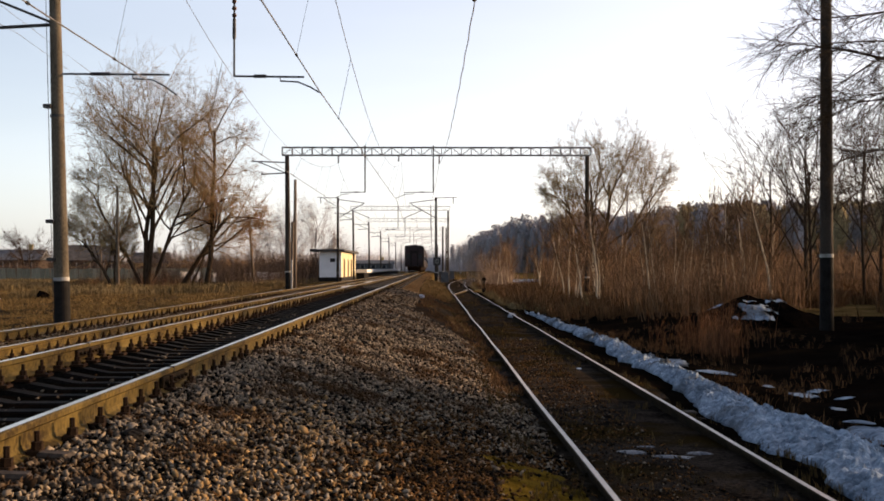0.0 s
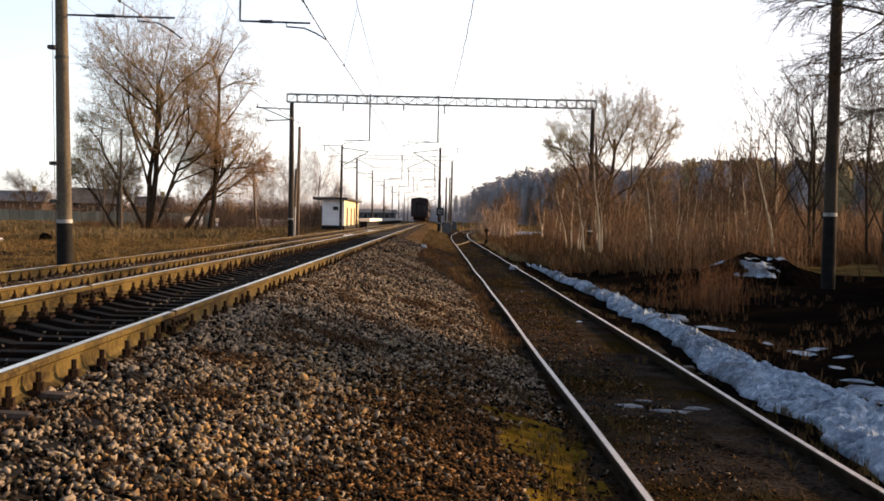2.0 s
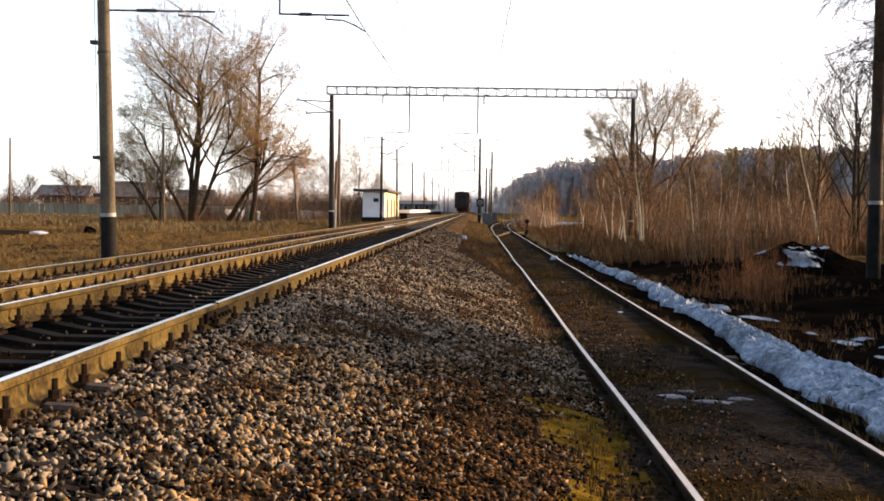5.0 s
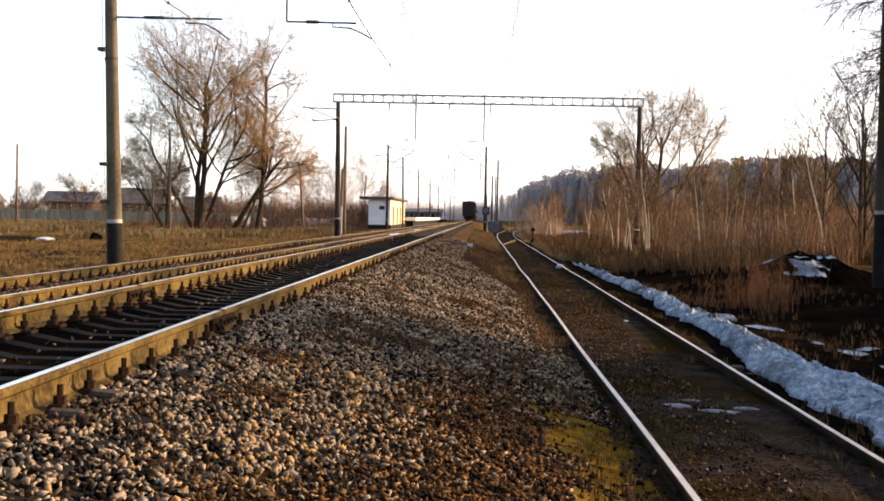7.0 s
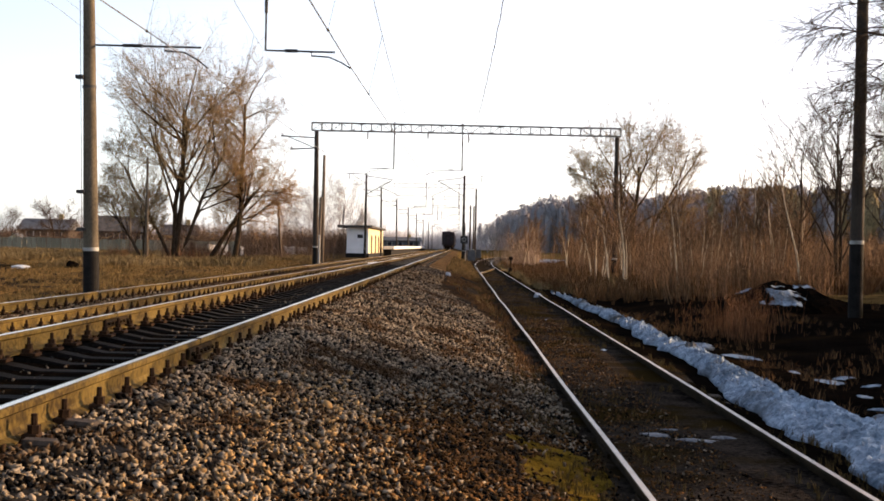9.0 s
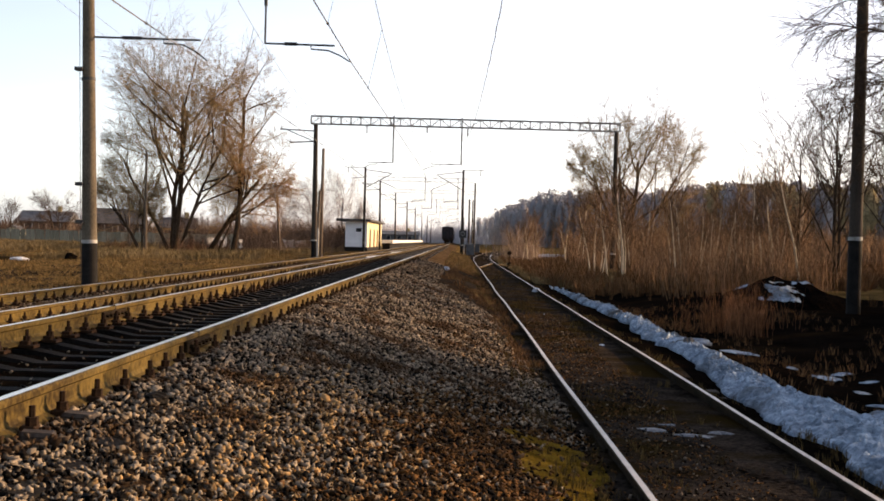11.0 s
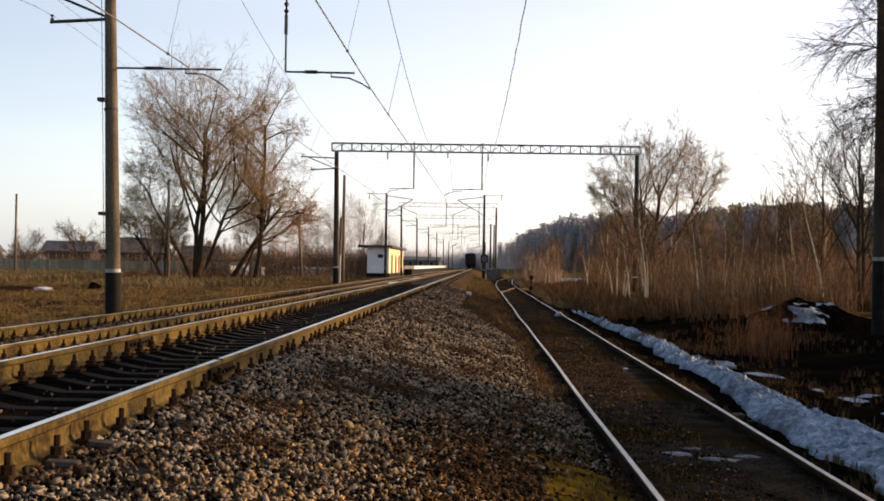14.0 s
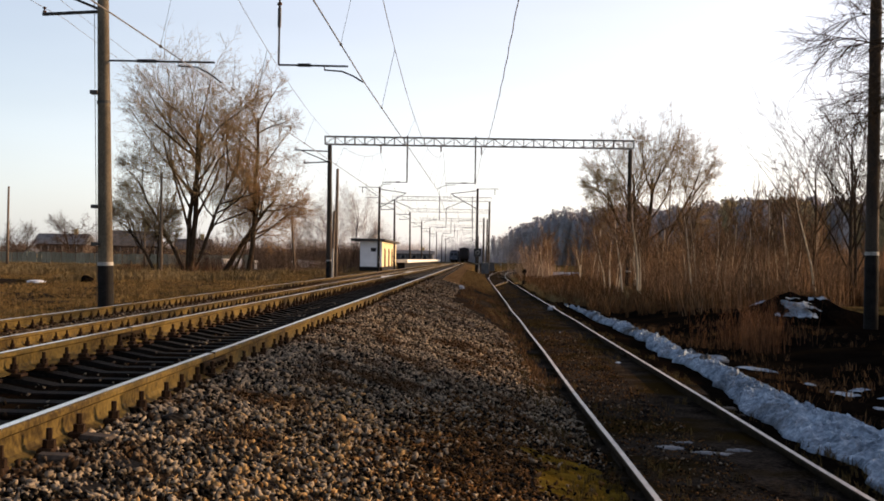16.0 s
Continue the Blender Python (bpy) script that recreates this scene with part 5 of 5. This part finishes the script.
scatter("far_brush", far_clumps, field(rnd, 900, left_brush_spot, 6, 0.8, 1.7), (M_SCRUB,), "bare brown scrub behind the meadow")
scatter("far_brush", far_clumps, [(rnd.randrange(6), rnd.uniform(-33, -13), rnd.uniform(112, 146), -0.7, rnd.uniform(0, 6), rnd.uniform(0.4, 1.0), 0, 0) for _ in range(130)], (M_SCRUB,), "low bare scrub near the station")
scatter("far_brush", far_clumps, [(rnd.randrange(6), rnd.uniform(-84, -38), rnd.uniform(153, 176), -0.7, rnd.uniform(0, 6), rnd.uniform(0.4, 1.25), 0, 0) for _ in range(330)], (M_SCRUB,), "dark bare hedges and shrubs behind the village fence")
for (bx, by), n in (((6.4, 118), 34), ((-31, 107), 18), ((-24.5, 109), 10), ((6.7, 28.5), 15)):
    k = 1.25 if bx > 0 and by > 100 else 0.48
    scatter("sapling_clump", clumps, [(rnd.randrange(6), bx + rnd.gauss(0, 1.1 if by > 100 else 0.4), by + rnd.gauss(0, 2.0 if by > 100 else 0.8), ground_z(bx, by), rnd.uniform(0, 6), k * rnd.uniform(0.7, 1.15), 0, 0) for _ in range(n)], (M_PALEBRUSH if bx > 0 and by > 100 else M_REDBRUSH,), "clump of bare reddish saplings")


def pine(seed):
    """A pine of a closed wood: bare lower stem, an uneven dense crown and sprays that break its outline."""
    r = random.Random(seed)
    b = Build()
    b.tube([(0, 0, -0.5), (0, 0, 15)], [0.2, 0.06], 5)
    low, wide = r.uniform(2.0, 5.0), r.uniform(2.3, 3.0)
    reach = lambda t: wide * math.sin(math.pi * min(1, 0.14 + 0.72 * t)) ** 0.6
    core = bmesh.new()
    bmesh.ops.create_icosphere(core, subdivisions=1, radius=1)
    base = len(b.v)
    for v in core.verts:
        t = (v.co.z + 1) / 2
        k = 0.66 * reach(t) * (1 + 0.5 * noise.noise(v.co * 2.3 + Vector((seed * 5, 0, 0)))) / max(0.25, math.hypot(v.co.x, v.co.y))
        b.v.append((v.co.x * k, v.co.y * k, low + (17 - low) * t + 0.8 * noise.noise(v.co * 3)))
    for f in core.faces:
        b.face(tuple(base + v.index for v in f.verts))
    core.free()
    for i in range(380):
        t = r.random() ** 0.9
        a, d = r.uniform(0, 6.28), reach(t) * r.uniform(0.45, 1.08)
        p = Vector((math.cos(a) * d, math.sin(a) * d, low + (17.2 - low) * t - 0.1 * d + r.gauss(0, 0.15)))
        k = len(b.v)
        for j in range(3):
            b.v.append(tuple(p + Vector((r.gauss(0, 0.3), r.gauss(0, 0.3), r.gauss(0, 0.32)))))
        b.face((k, k + 1, k + 2))
    return b


pines = [pine(i) for i in range(5)]
rows = []
for (xa, ya), (xb, yb), n in (((60, 289), (150, 262), 350), ((150, 262), (260, 200), 50)):
    for i in range(n):
        t = rnd.random()
        dx, dy = yb - ya, -(xb - xa)
        l = math.hypot(dx, dy)
        back = rnd.uniform(0, 38)
        x, y = xa + (xb - xa) * t - dx / l * back, ya + (yb - ya) * t - dy / l * back
        rows.append((rnd.randrange(5), x, y, -0.4, rnd.uniform(0, 6.28), rnd.uniform(0.86, 1.04), 0, 0))
scatter("wood_edge", far_clumps, [(rnd.randrange(6), xa + (xb - xa) * t + rnd.uniform(-4, 10), ya + (yb - ya) * t - rnd.uniform(0, 14), -0.5, rnd.uniform(0, 6.28), rnd.uniform(1.4, 2.7), 0, 0)
                               for (xa, ya), (xb, yb), n in (((30, 360), (56, 288), 110), ((56, 288), (150, 258), 200)) for t in (rnd.random() for _ in range(n))], (M_BRUSH,), "bare brown undergrowth along the edge of the wood")
scatter("pine_wood", pines, rows, (M_PINE,), "dark pine wood behind the thicket")
rows = []
for (xa, ya), (xb, yb), n in (((12, 840), (20, 600), 90), ((20, 600), (25, 390), 380), ((25, 390), (66, 287), 420)):
    for i in range(n):
        t = rnd.random()
        rows.append((rnd.randrange(5), xa + (xb - xa) * t + rnd.uniform(0, 60), ya + (yb - ya) * t + rnd.uniform(-10, 10), -0.4, rnd.uniform(0, 6.28), rnd.uniform(0.8, 1.08), 0, 0))
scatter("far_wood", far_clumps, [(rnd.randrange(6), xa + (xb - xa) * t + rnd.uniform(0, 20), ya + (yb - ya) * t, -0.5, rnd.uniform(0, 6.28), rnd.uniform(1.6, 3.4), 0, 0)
                              for (xa, ya), (xb, yb), n in (((12, 840), (20, 600), 90), ((20, 600), (25, 390), 160), ((25, 390), (40, 330), 110)) for t in (rnd.random() for _ in range(n))], (M_HAZEWOOD,), "bluish distant undergrowth along the line")
scatter("far_wood", pines, rows, (M_HAZEWOOD,), "bluish distant wood with haze in its colour along the line")


def skyline_spot():
    y = rnd.uniform(480, 700)
    return rnd.uniform(-0.36, 0.02) * y, y


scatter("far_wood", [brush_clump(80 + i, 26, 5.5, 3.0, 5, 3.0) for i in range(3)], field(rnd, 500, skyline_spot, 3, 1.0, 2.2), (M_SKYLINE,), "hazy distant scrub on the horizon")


# ---- village side: fence, houses, poles ----
def fence():
    f = thing("board_fence", "long weathered grey board fence", "fence")
    board = Build().box(-0.28, 0.28, -0.015, 0.015, 0, 1.75, bevel=0.006).mesh("board", M_FENCE)
    x, r = -72.0, random.Random(3)
    while x < -27.0:
        y = 150 + 2 * math.sin(x * 0.1)
        part("board", board, None, f, at=pose(x, y, ground_z(x, y) - 0.05 + r.uniform(-0.07, 0.07), 0, r.uniform(-1.5, 1.5), 0))
        x += 0.6


fence()


def house(x, y, w, d, h, roof, wall, label, turn=0, roof_mat=M_SLATE):
    t = thing("house", label, "house", pose(x, y, -0.7, 0, 0, turn), "village houses")
    part("wall", Build().box(-w / 2, w / 2, -d / 2, d / 2, 0, h), wall, t)
    b = Build()
    o = 0.5
    b.v += [(-w / 2 - o, -d / 2 - o, h - 0.15), (w / 2 + o, -d / 2 - o, h - 0.15), (w / 2 + o, d / 2 + o, h - 0.15), (-w / 2 - o, d / 2 + o, h - 0.15), (-w / 2 - o, 0, h + roof), (w / 2 + o, 0, h + roof)]
    for q in ((0, 1, 5, 4), (2, 3, 4, 5), (0, 4, 3), (1, 2, 5), (3, 2, 1, 0)):
        b.face(q)
    r = part("roof", b, roof_mat, t)
    part("chimney", Build().box(w * 0.2, w * 0.2 + 0.6, -0.3, 0.3, h, h + roof + 0.8, bevel=0.03), M_HOUSEPAINT, r)
    for k in (-0.3, 0.0, 0.3):
        win = part("window", Build().box(w * k - 0.5, w * k + 0.5, -d / 2 - 0.03, -d / 2 - 0.002, h * 0.35, h * 0.8), M_GLASS, t)
        part("frame", Build().box(w * k - 0.62, w * k - 0.5, -d / 2 - 0.06, -d / 2 - 0.002, h * 0.3, h * 0.85), M_LIME, win)
        part("frame", Build().box(w * k + 0.5, w * k + 0.62, -d / 2 - 0.06, -d / 2 - 0.002, h * 0.3, h * 0.85), M_LIME, win)


house(-51.5, 182, 6.5, 7, 3.0, 2.2, M_HOUSE, "dark timber house with a pitched roof behind the trees", 20, M_ROOF)
house(-63.5, 185, 7, 7, 3.1, 1.5, M_HOUSE, "low village house with a grey roof behind the fence", 5)
house(-79, 184, 7, 6, 2.8, 1.9, M_HOUSE, "dark village house with a grey roof behind the fence", -8)
house(-44.5, 190, 5, 6, 2.6, 1.6, M_HOUSEPAINT, "small ochre outbuilding behind the trees", 12, M_ROOF)
house(-85, 186, 8, 7, 3.0, 2.2, M_HOUSE, "low village house with a grey roof behind the fence", 10)
house(-15.8, 325, 9.5, 14, 3.0, 0.9, M_CABINET, "long grey station shed beyond the platform", 0)


def garden_shed(x, y):
    """A little shed whose pale gable looks over the fence."""
    t = thing("garden_shed", "small shed with a pale yellow gable behind the fence", "shed", pose(x, y, ground_z(x, y) - 0.55))
    b = Build()
    b.v += [(-1.0, -1.2, 0), (1.0, -1.2, 0), (1.0, -1.2, 2.0), (0, -1.2, 2.65), (-1.0, -1.2, 2.0)]
    b.v += [(px, 1.2, pz) for px, py, pz in b.v[:5]]
    b.face((0, 1, 2, 3, 4))
    b.face((9, 8, 7, 6, 5))
    for i in range(5):
        b.face((i, (i + 1) % 5, 5 + (i + 1) % 5, 5 + i)[::-1])
    part("wall", b, M_YELLOWWALL, t)
    for s in (-1, 1):
        part("roof", Build().loft([[(0, yy, 2.66), (s * 1.2, yy, 1.9), (s * 1.2, yy, 1.97), (0, yy, 2.75)] for yy in (-1.4, 1.4)]), M_SLATE, t)
    part("door", Build().box(-0.4, 0.4, -1.24, -1.203, 0.05, 1.8, bevel=0.01), M_DOOR, t)


garden_shed(-59.2, 160)


def low_wall(x0, x1, y, seed):
    """A row of low pale concrete panels between stub posts."""
    w = thing("concrete_fence", "low pale concrete panel fence behind the meadow", "fence", group="low concrete fences")
    r = random.Random(seed)
    panel = Build().box(-0.9, 0.9, -0.04, 0.04, 0, 1.45, bevel=0.03).mesh("panel", M_PLATFORM)
    post = Build().box(-0.09, 0.09, -0.09, 0.09, 0, 1.6, bevel=0.02).mesh("post", M_LIME)
    x = x0
    while x < x1:
        yy = y + (x - x0) * 1.33
        z = ground_z(x, yy) - 0.15 - r.uniform(0, 0.25)
        part("panel", panel, None, w, at=pose(x + 0.6, yy + 0.8, z, r.uniform(-4, 4), r.uniform(-2, 2), 53))
        part("post", post, None, w, at=pose(x, yy, z, 0, r.uniform(-3, 3), 53))
        x += 1.2


low_wall(-30.8, -27.4, 147, 4)
low_wall(-23.0, -18.4, 147, 9)


def wooden_pole(x, y, h, label, lean=0.0, arms=0, r=0.13, brace=False):
    p = thing("wooden_pole", label, "utility pole", group="wooden utility poles")
    z = ground_z(x, y) - 0.3
    part("pole", Build().tube([(x, y, z), (x + lean * h * 0.5, y, z + h * 0.5), (x + lean * h, y, z + h)], [r, r * 0.85, r * 0.7], 10), M_WOODPOLE, p, smooth=True)
    for k in range(arms):
        zz = z + h - 0.5 - 0.5 * k
        a = part("crossarm", Build().box(x + lean * (h - 0.5) - 0.8, x + lean * (h - 0.5) + 0.8, y - 0.05, y + 0.05, zz - 0.05, zz + 0.05), M_WOODPOLE, p)
        for s in (-0.7, 0.7):
            insulator(a, x + lean * (h - 0.5) + s, y, zz + 0.05, zz + 0.22, 0.05, M_PORCELAIN, 2)
    if brace:
        part("stub", Build().tube([(x - 0.25, y - 0.25, z), (x - 0.15, y - 0.15, z + h * 0.62)], 0.13, 10), M_WOODPOLE, p, "short butt pole lashed alongside")


wooden_pole(-11.5, 100, 9.3, "tall dark wooden pole with a butt pole beside it", 0.004, 0, 0.17, True)
wooden_pole(-27.2, 104, 9.2, "weathered wooden pole among the trees", -0.01, 0, 0.14)
wooden_pole(-17.1, 115, 6.6, "leaning wooden pole with a crossarm", -0.07, 1, 0.13)
wooden_pole(-47.0, 120, 8.6, "weathered wooden pole in the meadow", 0.0, 0, 0.14)
wooden_pole(-34.4, 125, 6.2, "weathered wooden pole near the fence", -0.03, 1, 0.12)
part("guard_post", Build().tube([(-10.0, 85.2, -0.6), (-10.0, 85.2, 1.6)], 0.07, 8), M_LIME)
tagged(bpy.data.objects["guard_post"], "pale thin post beside the gantry column", "post")


# ---- lineside furniture ----
def sign_post():
    s = thing("lineside_sign", "square black lineside board with a pale ring on a post", "sign")
    x, y = 0.45, 137.5
    part("post", Build().tube([(x + 0.2, y, -0.7), (x + 0.2, y, 2.0)], 0.05, 8), M_LIME, s)
    bd = part("board", Build().box(x - 0.42, x + 0.42, y - 0.05, y - 0.01, 1.35, 2.25, bevel=0.01), M_SIGNBLACK, s)
    ring = Build()
    ring.loft([[(x + math.cos(a) * r, y - 0.054 - dz, 1.8 + math.sin(a) * r) for a in (2 * math.pi * k / 24 for k in range(24))] for r, dz in ((0.24, 0), (0.24, 0.012), (0.17, 0.012), (0.17, 0))], cap=False)
    part("ring", ring, M_LIME, bd)


sign_post()


def cabinet(x, y):
    c = thing("relay_cabinet", "grey steel relay cabinet beside the track", "cabinet")
    z = ground_z(x, y)
    part("body", Build().box(x - 0.45, x + 0.45, y - 0.3, y + 0.3, z + 0.25, z + 1.35, bevel=0.02), M_CABINET, c)
    part("lid", Build().box(x - 0.5, x + 0.5, y - 0.36, y + 0.36, z + 1.35, z + 1.42, bevel=0.02), M_CABINET, c)
    for s in (-1, 1):
        part("leg", Build().box(x + s * 0.4 - 0.04, x + s * 0.4 + 0.04, y - 0.05, y + 0.05, z - 0.1, z + 0.25), M_CLIP, c)
    part("door", Build().box(x - 0.40, x + 0.40, y - 0.315, y - 0.303, z + 0.3, z + 1.3), M_CABINET, c)


cabinet(1.3, 134)
cabinet(2.5, 168)


def litter(x, y, w, h, seed, label="crumpled white plastic bag lying on the bank", mat=M_BAG):
    bm = bmesh.new()
    bmesh.ops.create_icosphere(bm, subdivisions=3, radius=1)
    for v in bm.verts:
        k = 1 + 0.35 * noise.noise(v.co * 1.7 + Vector((seed, 0, 0))) + 0.2 * noise.noise(v.co * 5)
        v.co = Vector((v.co.x * w / 2 * k, v.co.y * w / 2 * k, max(-0.1, v.co.z * h * k)))
    me = bpy.data.meshes.new("litter")
    bm.to_mesh(me)
    bm.free()
    me.materials.append(mat)
    ob = new("litter", me)
    ob.matrix_basis = pose(x, y, ground_z(x, y) + 0.03)
    tagged(ob, label, "litter")


litter(-0.5, 53, 0.26, 0.15, 2)
litter(2.9, 44, 0.3, 0.12, 5, "small crumpled white paper beside the rail")
litter(-24.2, 66, 1.0, 0.15, 7, "pale sheet of scrap lying in dry grass", M_SCRAP)
litter(-22.0, 68, 0.8, 0.4, 9, "small dark heap of earth in the dry grass", M_SOIL)
litter(-1.75, 7.0, 0.16, 0.04, 3, "flat pale slab fragment in the ballast", M_SLEEPER)


# ---- switch at the far end of the siding ----
def switch():
    s = thing("switch_rails", "worn switch rails crossing the siding", "railway switch", kind="structure")
    for x0, y0, x1, y1 in ((1.35, 78, 2.80, 96), (2.95, 90, 6.2, 108)):
        rings = [[(x0 + (x1 - x0) * t + px * 0.9, y0 + (y1 - y0) * t, TOP_S - 0.17 + pz) for px, pz in RAIL] for t in (0, 0.25, 0.5, 0.75, 1)]
        part("rail", Build().loft(rings, RAIL_SLOT), (M_RAIL, M_DULL_TREAD), s)
    part("switch_stand", Build().box(3.55, 3.85, 86.8, 87.2, -0.95, -0.45, bevel=0.03).tube([(3.7, 87, -0.45), (3.7, 87, 0.2)], 0.04, 8).tube([(3.7, 86.9, 0.2), (3.7, 87.1, 0.2)], 0.16, 16), M_CLIP, s)


switch()


def slab_pile(x, y, n, turn):
    """Old concrete slabs lying between the tracks."""
    for k in range(n):
        ob = part("concrete_slab", Build().box(-0.4, 0.4, -1.4, 1.4, 0, 0.12, bevel=0.02), M_PLATFORM)
        ob.matrix_basis = pose(x + 0.15 * k, y + k * 3.0, ground_z(x, y) + 0.0, 0, 0, turn + 3 * k)
        tagged(ob, "pale concrete slab lying flat between the tracks", "slab", "slabs between the tracks")


slab_pile(-4.95, 70, 2, 4)
slab_pile(-5.0, 98, 3, -2)


# added slabs that stand in for the exposed ends of two sleepers
for x, y, w, d, turn in ((-1.95, 5.6, 0.17, 0.10, 8), (-1.94, 6.2, 0.18, 0.11, -6)):
    ob = part("concrete_fragment", Build().box(-w / 2, w / 2, -d / 2, d / 2, 0, 0.04, bevel=0.018), M_DARKCONCRETE)
    ob.matrix_basis = pose(x, y, ground_z(x, y) + 0.015, 2, 3, turn)
    tagged(ob, "flat slab standing in for an exposed sleeper end", "rubble", "concrete fragments beside the rail")


# ---- movement ----
def along(centre, y, length):
    """The pose of a vehicle whose near end is at y, set along its track."""
    a, b = centre + bend(y), centre + bend(y + length)
    return a, math.degrees(math.atan2(a - b, length))


def motions():
    for k, car in enumerate(TRAIN):
        rows = []
        for t in range(17):
            y = 190 + 12.0 * t + k * 24.4
            x, turn = along(TRACK_A, y, 23.6)
            rows.append((t, pose(x, y, TOP_A, 0, 0, turn)))
        walk(car, rows)
    for k, car in enumerate(ONCOMING):
        rows = []
        for t in range(17):
            y = 440 + 38.0 * (16 - t) + (0 if k == 0 else 17.6 + 24.4 * (k - 1))
            x, turn = along(TRACK_B, y, 23.6)
            rows.append((t, pose(x, y, TOP_B, 0, 0, turn)))
        walk(car, rows)


motions()
